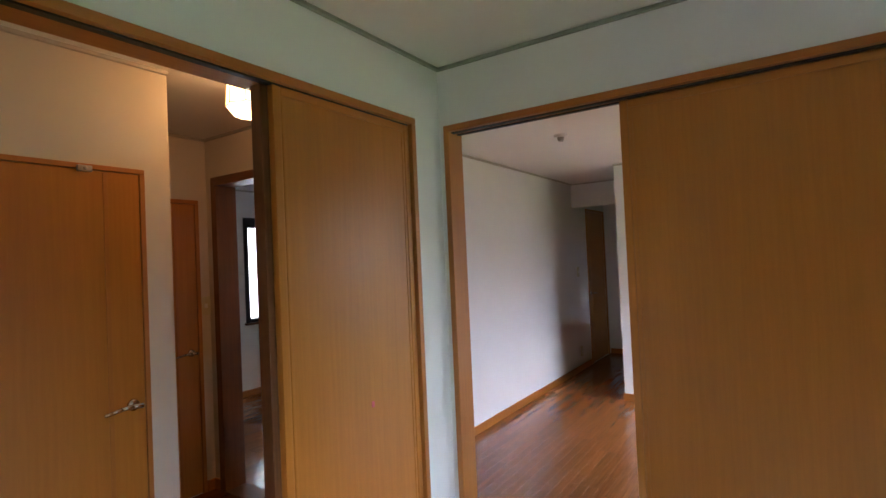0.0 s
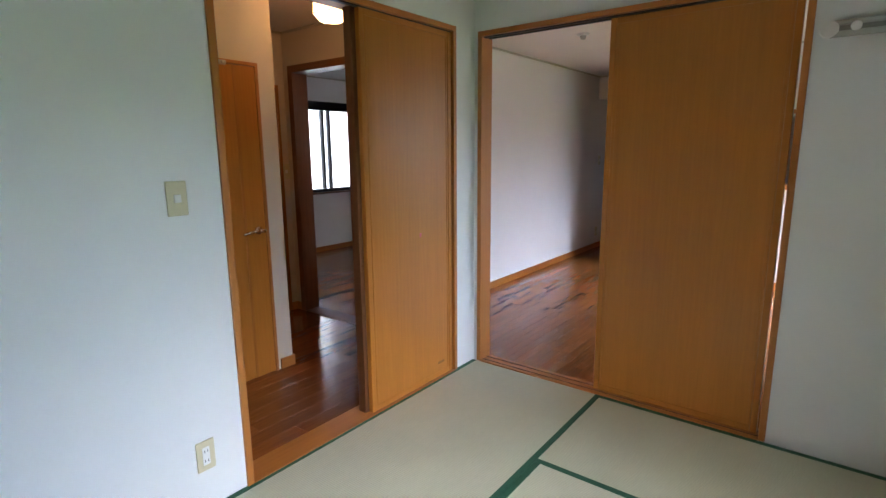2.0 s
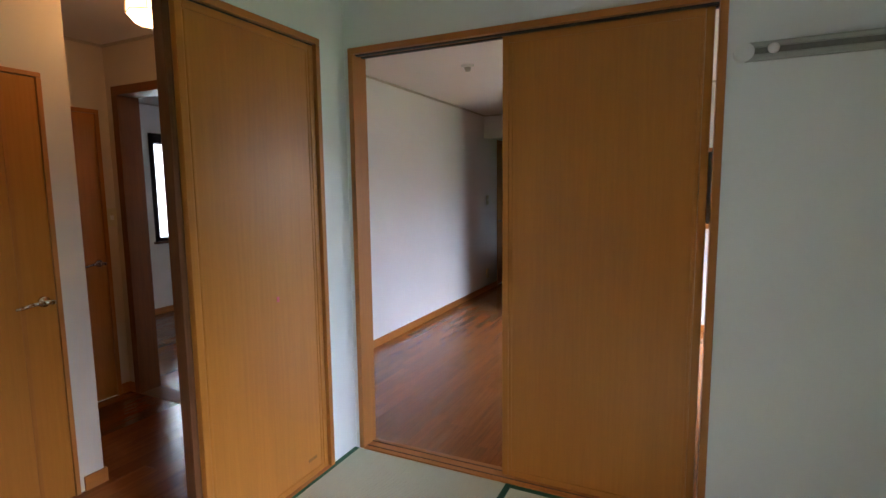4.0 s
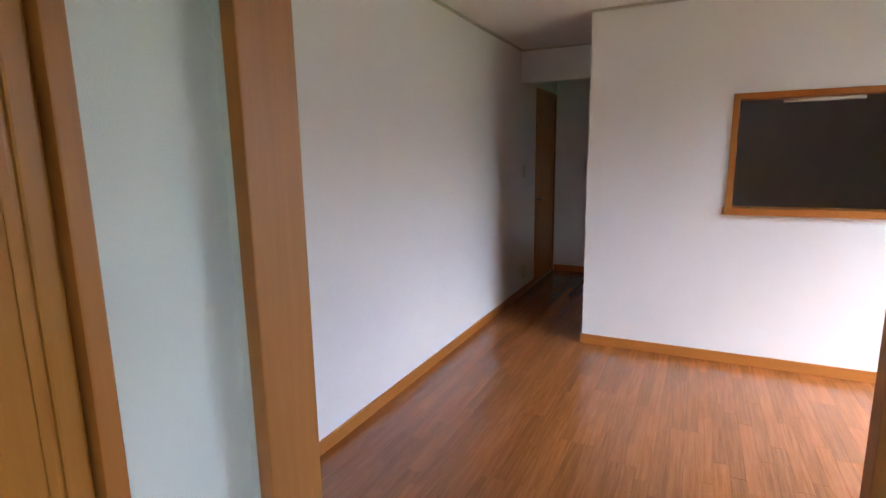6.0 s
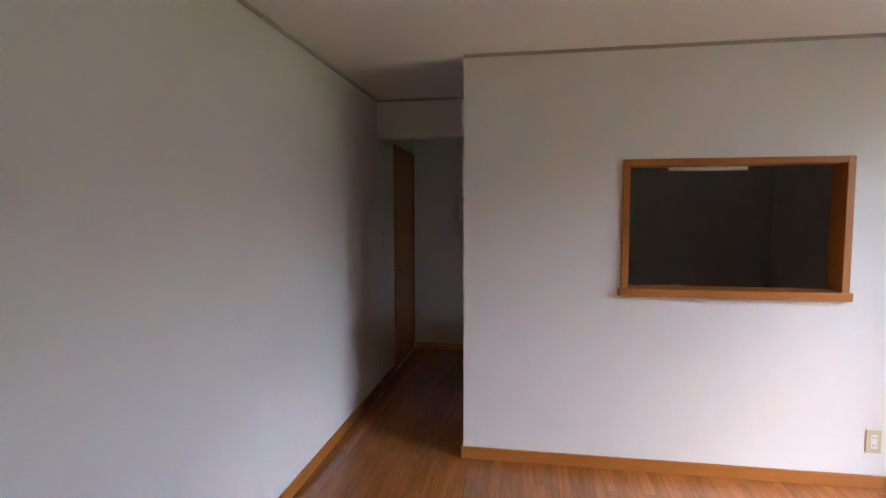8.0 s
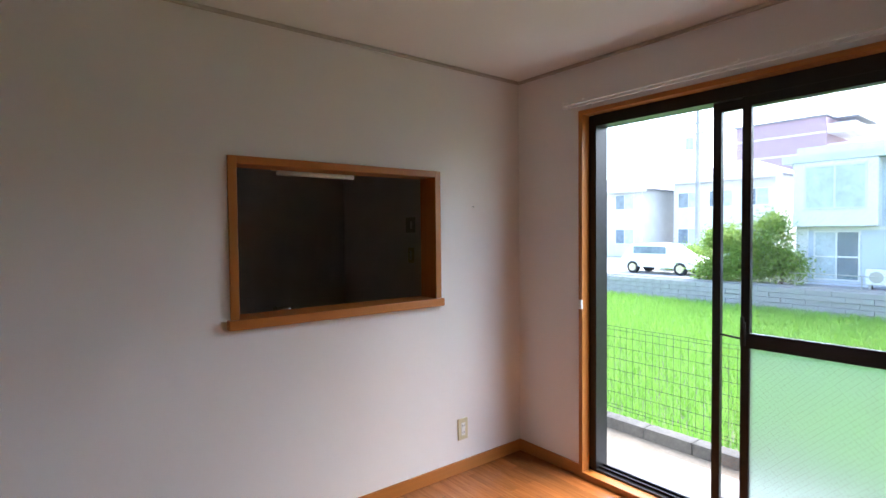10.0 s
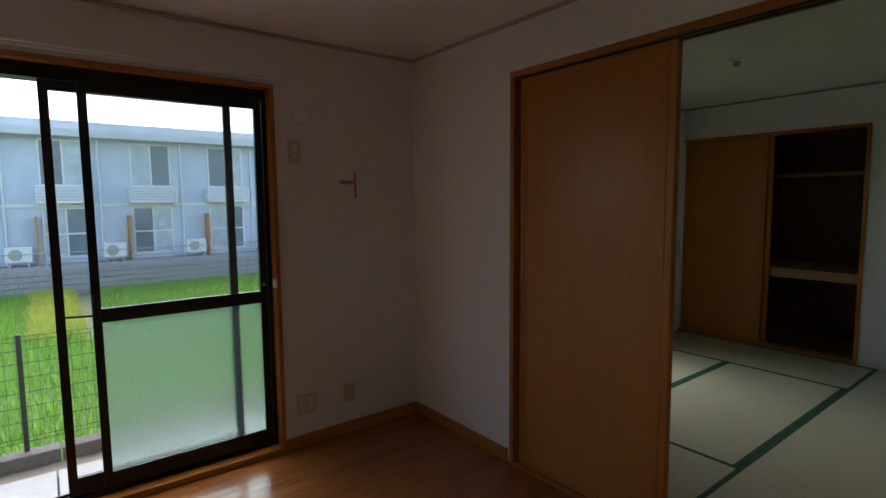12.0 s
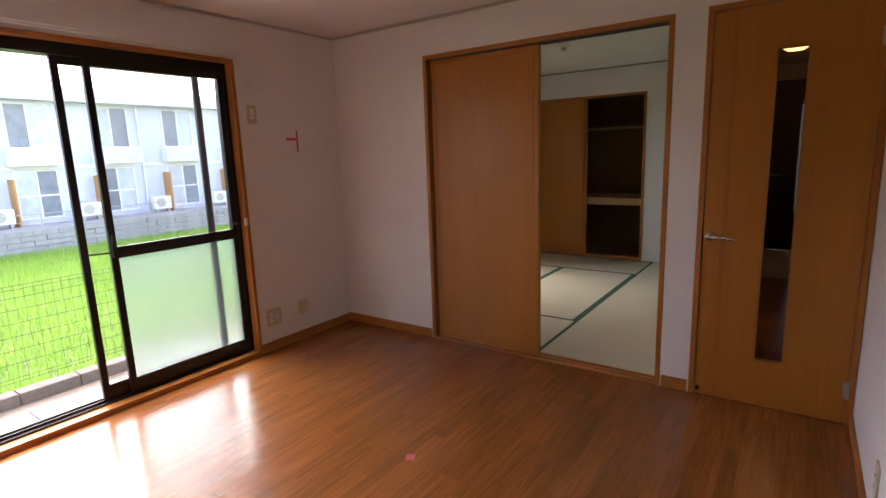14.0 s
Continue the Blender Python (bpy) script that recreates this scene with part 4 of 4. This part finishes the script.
def blades(name, spots, h0, h1, n, spread, width, material, label, cat):
    vs, fs = [], []
    for x, y, z in spots:
        for _ in range(n):
            a = rng.uniform(0, 6.283)
            h = rng.uniform(h0, h1)
            lean = rng.uniform(0.15, 0.9) * h
            bx, by = x + rng.uniform(-spread, spread), y + rng.uniform(-spread, spread)
            px, py = math.cos(a), math.sin(a)
            w = width * rng.uniform(0.7, 1.2)
            i = len(vs)
            vs += [(bx - py * w, by + px * w, z), (bx + py * w, by - px * w, z),
                   (bx + px * lean * 0.45 - py * w * 0.7, by + py * lean * 0.45 + px * w * 0.7, z + h * 0.65),
                   (bx + px * lean * 0.45 + py * w * 0.7, by + py * lean * 0.45 - px * w * 0.7, z + h * 0.65),
                   (bx + px * lean, by + py * lean, z + h)]
            fs += [(i, i + 1, i + 3, i + 2), (i + 2, i + 3, i + 4)]
    me = bpy.data.meshes.new(name)
    me.from_pydata(vs, [], fs)
    me.materials.append(material)
    return tagged(new(name, me), label, cat, "", "stuff")


spots = []
for i in range(61):
    x = 6.3 + 0.26 * i
    for k in range(165):
        y = -15 + 0.2 * k + rng.uniform(-0.04, 0.04)
        if 0.8 < y < 2.45 and x > 14.5:
            continue
        spots.append((x + rng.uniform(-0.05, 0.05), y, ZF))
blades("rice_plants", spots, 0.22, 0.40, 12, 0.09, 0.012, RICE, "bright green young rice in rows", "rice")
spots = [(rng.uniform(14.5, 22.0), rng.uniform(1.4, 2.4), ZF) for _ in range(1600)]
blades("verge_grass", spots, 0.2, 0.42, 7, 0.08, 0.014, VERGE, "yellow-green grass strip across the field", "grass")

# retaining wall
t = thing("retaining_wall", (22.4, 3, ZF), "grey block retaining wall behind the field", "wall")
part("core", boxes((22.35, 22.6, -30, 40, ZF - 0.05, -0.86)), CONC, t)
proto = None
for j in range(5):
    for k in range(40):
        y = -14 + 0.8 * k + (0.4 if j % 2 else 0)
        if proto is None:
            proto = part("block", boxes((22.27, 22.36, y + 0.006, y + 0.794, ZF - 0.0, ZF + 0.185), bevel=0.012), BLOCK2, t)
            y00 = y
        else:
            ob = new("block", proto.data)
            ob.parent = t
            ob.location = (rng.uniform(-0.03, 0.03), y - y00, 0.195 * j)
whole("raised_ground", boxes((22.6, 120, -80, 80, ZF - 0.05, -0.8)), CONC, "pale paved ground round the houses", "ground", "structure")

t = thing("guard_rail", (22.5, -3, -0.86), "thin grey steel guard rail on the retaining wall", "railing")
part("rail", tube(tube(bmesh.new(), (22.5, -14, -0.32), (22.5, 8.2, -0.32), 0.018, n=6), (22.5, -14, -0.6), (22.5, 8.2, -0.6), 0.012, n=6), GREYP, t)
for k in range(12):
    part("post", tube(bmesh.new(), (22.5, -14 + 2.0 * k, -0.86), (22.5, -14 + 2.0 * k, -0.3), 0.02, n=6), GREYP, t)

# two-storey apartment building
BX = 23.7
bld = thing("apartment_building", (BX + 4, -4, -0.8), "pale blue two-storey apartment building with white trim", "building")
part("wall", boxes((BX, BX + 8, -22, 8.3, -0.8, 3.85)), SIDING, bld)
part("roof", boxes((BX - 0.55, BX + 8.4, -22.4, 8.7, 3.85, 4.12), (BX - 0.2, BX + 8, -22, 8.3, 4.12, 4.45)), ROOFM, bld, "pale flat roof with deep eaves")
bay = part("bay", boxes((BX - 0.5, BX - 0.002, 5.75, 8.33, 1.42, 3.84), bevel=0.02), BWHITE, bld, "white projecting bay on the upper floor")
part("window_frame", boxes((BX - 0.54, BX - 0.502, 6.05, 7.95, 2.05, 2.12), (BX - 0.54, BX - 0.502, 6.05, 7.95, 3.63, 3.70), (BX - 0.54, BX - 0.502, 6.05, 6.11, 2.12, 3.63),
                           (BX - 0.54, BX - 0.502, 7.89, 7.95, 2.12, 3.63), (BX - 0.54, BX - 0.502, 6.97, 7.03, 2.12, 3.63)), CREAM, bay)
part("pane", boxes((BX - 0.52, BX - 0.503, 6.11, 6.97, 2.12, 3.63)), CURTAIN, bay)
part("pane", boxes((BX - 0.52, BX - 0.503, 7.03, 7.89, 2.12, 3.63)), CURTAIN, bay)
part("end_pilaster", boxes((BX - 0.12, BX + 0.1, 7.95, 8.32, -0.8, 3.85)), BWHITE, bld)
part("floor_band", boxes((BX - 0.04, BX + 0.02, -22, 7.95, 1.28, 1.40)), BWHITE, bld)
for k in range(10):
    yc = 7.05 - 2.87 * k
    for (z0, z1, low) in ((2.12, 3.70, False), (-0.55, 1.2, True))[1 if k == 0 else 0:]:
        w = part("window", boxes((BX - 0.05, BX - 0.002, yc - 0.72, yc + 0.72, z0 - 0.06, z0), (BX - 0.05, BX - 0.002, yc - 0.72, yc + 0.72, z1, z1 + 0.06),
                                 (BX - 0.05, BX - 0.002, yc - 0.72, yc - 0.66, z0, z1), (BX - 0.05, BX - 0.002, yc + 0.66, yc + 0.72, z0, z1),
                                 (BX - 0.05, BX - 0.002, yc - 0.03, yc + 0.03, z0, z1)), BWHITE, bld, "white-framed window")
        if low:
            part("transom", boxes((BX - 0.055, BX - 0.01, yc - 0.66, yc + 0.66, 0.25, 0.31)), BWHITE, w)
        dark_left = (k + low) % 2 == 0
        part("pane", boxes((BX - 0.02, BX - 0.003, yc - 0.66, yc - 0.03, z0, z1)), DARKWIN if not dark_left else CURTAIN, w)
        part("pane", boxes((BX - 0.02, BX - 0.003, yc + 0.03, yc + 0.66, z0, z1)), CURTAIN if not dark_left or k == 0 and not low else DARKWIN, w)
    if k == 0:
        continue
    b = part("balcony", boxes((BX - 0.5, BX - 0.002, yc - 0.85, yc + 0.85, 1.42, 1.52), (BX - 0.5, BX - 0.46, yc - 0.85, yc + 0.85, 2.0, 2.08)), BWHITE, bld, "small white balcony")
    for j in range(4):
        part("slat", boxes((BX - 0.49, BX - 0.47, yc - 0.85, yc + 0.85, 1.56 + 0.11 * j, 1.63 + 0.11 * j)), BWHITE, b)
    for s in (-0.85, 0.81):
        part("end_post", boxes((BX - 0.5, BX - 0.003, yc + s, yc + s + 0.04, 1.52, 2.0)), BWHITE, b)
    part("partition", boxes((BX - 0.6, BX - 0.003, yc + 0.86, yc + 0.92, -0.8, 0.95)), BOARD, bld, "orange wooden partition board")
    part("downpipe", tube(bmesh.new(), (BX - 0.07, yc - 1.1, -0.8), (BX - 0.07, yc - 1.1, 3.85), 0.04, n=8), BWHITE, bld)


def aircon(y):
    t = thing("aircon_unit", (BX - 0.6, y, -0.8), "white outdoor air-conditioner unit by the facade", "air conditioner", group="outdoor units")
    part("body", boxes((BX - 0.75, BX - 0.45, y - 0.38, y + 0.38, -0.64, -0.10), bevel=0.02), BWHITE, t)
    part("fan_grille", tube(bmesh.new(), (BX - 0.757, y + 0.08, -0.37), (BX - 0.745, y + 0.08, -0.37), 0.2, n=24), GREYP, t, "grey round grille")
    part("foot", boxes((BX - 0.72, BX - 0.48, y - 0.3, y - 0.22, -0.8, -0.64)), GREYP, t)
    part("foot", boxes((BX - 0.72, BX - 0.48, y + 0.22, y + 0.3, -0.8, -0.64)), GREYP, t)


for k in range(7):
    aircon(7.05 - 2.87 * k - 1.42)


# shrubs in front of the building
def shrub(name, x, y, z, rx, ry, h, n, label):
    t = thing(name, (x, y, z), label, "shrub")
    bm = bmesh.new()
    tube(bm, (x, y, z), (x, y, z + h * 0.45), 0.07, 0.05, 7)
    tips = []
    for k in range(9):
        a = 6.283 * k / 9 + rng.uniform(-0.3, 0.3)
        tip = Vector((x + rx * 0.6 * math.cos(a), y + ry * 0.6 * math.sin(a), z + h * rng.uniform(0.4, 0.85)))
        tube(bm, (x, y, z + h * rng.uniform(0.1, 0.4)), tip, 0.035, 0.012, 6)
        tips.append(tip)
    part("trunk", bm, BARK, t)
    clumps = tips + [Vector((x + rng.uniform(-rx, rx) * 0.75, y + rng.uniform(-ry, ry) * 0.75, z + h * rng.uniform(0.15, 0.9))) for _ in range(22)]
    vs, fs = [], []
    for _ in range(n):
        c = rng.choice(clumps)
        p = c + Vector((rng.gauss(0, 0.24), rng.gauss(0, 0.24), rng.gauss(0, 0.2)))
        if p.z < z + 0.03:
            p.z = z + 0.05
        d = Vector((rng.gauss(0, 1), rng.gauss(0, 1), rng.gauss(0, 0.7))).normalized()
        e = d.cross(Vector((rng.gauss(0, 1), rng.gauss(0, 1), 1))).normalized()
        s = rng.uniform(0.05, 0.09)
        i = len(vs)
        vs += [p - d * s, p + e * s * 0.5, p + d * s, p - e * s * 0.5]
        fs.append((i, i + 1, i + 2, i + 3))
    at = BASE[t.name]
    me = bpy.data.meshes.new("crown")
    me.from_pydata([v - at for v in vs], [], fs)
    me.materials.append(LEAF)
    ob = new("crown", me)
    ob.parent = t


shrub("shrub", 23.1, 10.0, -0.8, 0.9, 1.9, 2.8, 13000, "broad light green leafy shrub by the wall")
shrub("shrub", 22.95, 8.6, -0.8, 0.35, 0.8, 1.4, 3500, "low green shrub beside the apartment building")
shrub("shrub", 22.9, 10.6, -0.8, 0.3, 1.6, 0.7, 3500, "low clipped bush on the retaining wall")
shrub("shrub", 27.0, 14.4, -0.8, 0.8, 1.6, 1.3, 4500, "yellow-green bush behind the parked car")

# parked white car
cx, cy, cz = 24.6, 14.3, -0.8
car = thing("parked_car", (cx, cy, cz), "white hatchback car parked beyond the field", "car")
bm = bmesh.new()
prof = [(-1.9, 0.35), (-1.95, 0.7), (-1.75, 1.0), (-1.35, 1.45), (-0.2, 1.52), (0.45, 1.42), (1.15, 0.98), (1.85, 0.8), (1.98, 0.5), (1.95, 0.3)]
rows = []
for s in (-0.8, -0.72, 0.72, 0.8):
    k = 0.94 if abs(s) > 0.75 else 1.0
    rows.append([bm.verts.new((cx + s, cy - py * 1.0, cz + (pz - 0.3) * k + 0.3)) for py, pz in prof])
for r0, r1 in zip(rows, rows[1:]):
    for i in range(len(prof)):
        bm.faces.new((r0[i], r1[i], r1[(i + 1) % len(prof)], r0[(i + 1) % len(prof)]))
bm.faces.new(rows[0][::-1])
bm.faces.new(rows[-1])
bmesh.ops.recalc_face_normals(bm, faces=bm.faces)
part("body", bm, CARPAINT, car)
part("side_window", boxes((cx - 0.81, cx - 0.79, cy - 0.5, cy + 1.2, cz + 1.0, cz + 1.34)), DARKWIN, car)
for dy in (-1.2, 1.25):
    w = part("wheel", tube(bmesh.new(), (cx - 0.82, cy + dy, cz + 0.3), (cx - 0.6, cy + dy, cz + 0.3), 0.3, n=20), RUBBER, car)
    part("rim", tube(bmesh.new(), (cx - 0.83, cy + dy, cz + 0.3), (cx - 0.8, cy + dy, cz + 0.3), 0.19, n=16), CHROME, w)
    part("wheel", tube(bmesh.new(), (cx + 0.6, cy + dy, cz + 0.3), (cx + 0.82, cy + dy, cz + 0.3), 0.3, n=20), RUBBER, car)


def house(x, y0, y1, d, h, rise, label, wallm, n):
    t = thing("house", (x, (y0 + y1) / 2, -0.8), label, "house")
    part("wall", boxes((x, x + d, y0, y1, -0.8, h)), wallm, t)
    bm = bmesh.new()
    e = 0.6
    v = [bm.verts.new(p) for p in ((x - e, y0 - e, h), (x + d + e, y0 - e, h), (x + d + e, y1 + e, h), (x - e, y1 + e, h),
                                   (x + d / 2, y0 + d * 0.35, h + rise), (x + d / 2, y1 - d * 0.35, h + rise))]
    for f in ((0, 1, 4), (1, 2, 5, 4), (2, 3, 5), (3, 0, 4, 5), (3, 2, 1, 0)):
        bm.faces.new([v[i] for i in f])
    part("roof", bm, SLATE, t, "grey tiled hip roof")
    part("eaves", boxes((x - e, x - e + 0.08, y0 - e, y1 + e, h - 0.2, h + 0.02)), BWHITE, t)
    for k in range(n):
        yc = y0 + (k + 0.5) * (y1 - y0) / n
        for zz in (0.2, 3.0):
            if zz + 1.3 < h:
                w = part("window", boxes((x - 0.06, x - 0.003, yc - 0.85, yc + 0.85, zz, zz + 1.25)), BWHITE, t)
                part("pane", boxes((x - 0.08, x - 0.05, yc - 0.78, yc - 0.03, zz + 0.07, zz + 1.18)), CURTAIN, w)
                part("pane", boxes((x - 0.08, x - 0.05, yc + 0.03, yc + 0.78, zz + 0.07, zz + 1.18)), DARKWIN, w)
    return t


house(40, 14.8, 22, 8, 5.1, 1.6, "white two-storey house with a grey tiled roof", CREAM, 3)
house(38, 23.5, 33, 8, 4.6, 1.4, "cream house with a dark tiled roof", CREAM, 3)
# utility pole
t = thing("utility_pole", (36, 18.2, -0.8), "grey concrete utility pole with a transformer", "pole")
part("shaft", tube(bmesh.new(), (36, 18.2, -0.8), (36, 18.2, 9.5), 0.17, 0.12, 10), CONC, t)
part("crossarm", boxes((35.95, 36.05, 17.3, 19.1, 8.6, 8.7), (35.95, 36.05, 17.3, 19.1, 7.9, 8.0)), GREYP, t)
part("transformer", tube(bmesh.new(), (36, 18.75, 6.9), (36, 18.75, 7.7), 0.28, n=12), GREYP, t)
# mauve apartment block far off
ax, ay0, ay1 = 85, 24.5, 36
t = thing("apartment_block", (ax + 5, 24, -0.8), "mauve tiled apartment block with white balcony bands", "building")
part("wall", boxes((ax, ax + 11, ay0, ay1, -0.8, 16.6)), MAUVE, t)
part("roof", boxes((ax - 0.3, ax + 11.3, ay0 - 0.3, ay1 + 0.3, 16.6, 16.85), (ax + 1.5, ax + 11.3, ay0 - 3.2, ay0 - 0.3, 16.3, 16.5)), SLATE, t)
for j in range(6):
    z = 0.75 + 2.75 * j
    part("floor_band", boxes((ax - 0.1, ax + 0.02, ay0, ay1, z - 0.15, z + 0.1)), BWHITE, t)
    b = part("balcony", boxes((ax + 0.5, ax + 10, ay0 - 3.0, ay0 - 0.01, z - 0.2, z), (ax + 0.5, ax + 10, ay0 - 3.05, ay0 - 2.95, z, z + 1.1), (ax + 0.45, ax + 0.55, ay0 - 3.0, ay0 - 0.02, z, z + 1.1)), BWHITE, t, "white balcony")
whole("white_house", boxes((-12, -10.5, -2, 12, -1.25, 6)), CREAM, "white neighbouring house outside the far room", "house")
wh = boxes((-10.5, -10.44, 3.2, 5.2, 0.2, 1.3))
whole("neighbour_window", wh, DARKWIN, "grey window of the neighbouring house", "window")

# ---------- tatami mats and floor planks ----------
def tatami(x0, x1, y0, y1, along):
    w = 0.028
    t = thing("tatami_mat", ((x0 + x1) / 2, (y0 + y1) / 2, -0.016), "pale straw tatami mat with green cloth edging", "tatami mat", group="tatami mats")
    g = 0.001
    if along == "y":
        bm = boxes((x0 + w, x1 - w, y0 + g, y1 - g, -0.016, 0.0))
        edges = ((x0 + g, x0 + w, y0 + g, y1 - g), (x1 - w, x1 - g, y0 + g, y1 - g))
    else:
        bm = boxes((x0 + g, x1 - g, y0 + w, y1 - w, -0.016, 0.0))
        edges = ((x0 + g, x1 - g, y0 + g, y0 + w), (x0 + g, x1 - g, y1 - w, y1 - g))
    o = part("straw_top", bm, TATAMI, t)
    for e in edges:
        part("edging", boxes((*e, -0.016, 0.002), bevel=0.001), HERI, t, "dark green cloth edging")


YA, YB = -0.79, -2.545
tatami(0.0, 0.865, -1.66, -0.014, "y")
tatami(0.0, 0.865, YC + 0.012, -1.66, "y")
tatami(0.865, XE, YA, -0.014, "x")
tatami(0.865, 1.695, YB, YA, "y")
tatami(1.695, XE, YB, YA, "y")
tatami(0.865, XE, YC + 0.012, YB, "x")


def planks(floor_name, x0, x1, y0, y1, label, pw, pl, material=PLANK):
    """Narrow floor strips of one length, laid along y with random joints; end pieces are cut."""
    f = whole(floor_name, boxes((x0, x1, y0, y1, -0.0155, -0.004)), POST, label, "floor", "structure", at=(x0, y0, 0))
    cache = {}
    n = max(1, round((x1 - x0) / pw))
    w = (x1 - x0) / n
    for i in range(n):
        y = y0 - rng.choice((0.0, 0.3, 0.6, 0.15, 0.45, 0.75)) * pl
        while y < y1 - 1e-6:
            a, b = max(y, y0), min(y + pl, y1)
            if b - a > 0.02:
                key = round(b - a, 3)
                if key not in cache:
                    cache[key] = mesh_of("plank", boxes((-w / 2 + 0.0002, w / 2 - 0.0002, -key / 2 + 0.0002, key / 2 - 0.0002, -0.004, 0.0), bevel=0.0006), material, Vector(), False)
                ob = new("plank", cache[key])
                ob.parent = f
                ob.location = (w * (i + 0.5), (a + b) / 2 - y0, 0)
            y += pl


planks("floor_living", XL, XW, Y1 + 0.004, YK, "glossy red-brown wood-strip floor", 0.0605, 0.606)
planks("floor_kitchen", XL, XW, YK, YF, "glossy red-brown wood-strip kitchen floor", 0.0605, 0.606)
planks("floor_hall", -1.87, -0.132, -3.06, Y1 + 0.011, "glossy red-brown wooden hall floor, darkened for the dim hall", 0.101, 0.909, PLANK_DIM)
planks("floor_room", -3.76, -0.955, 0.134, 3.5, "brown wooden floor of the far room", 0.145, 1.6)
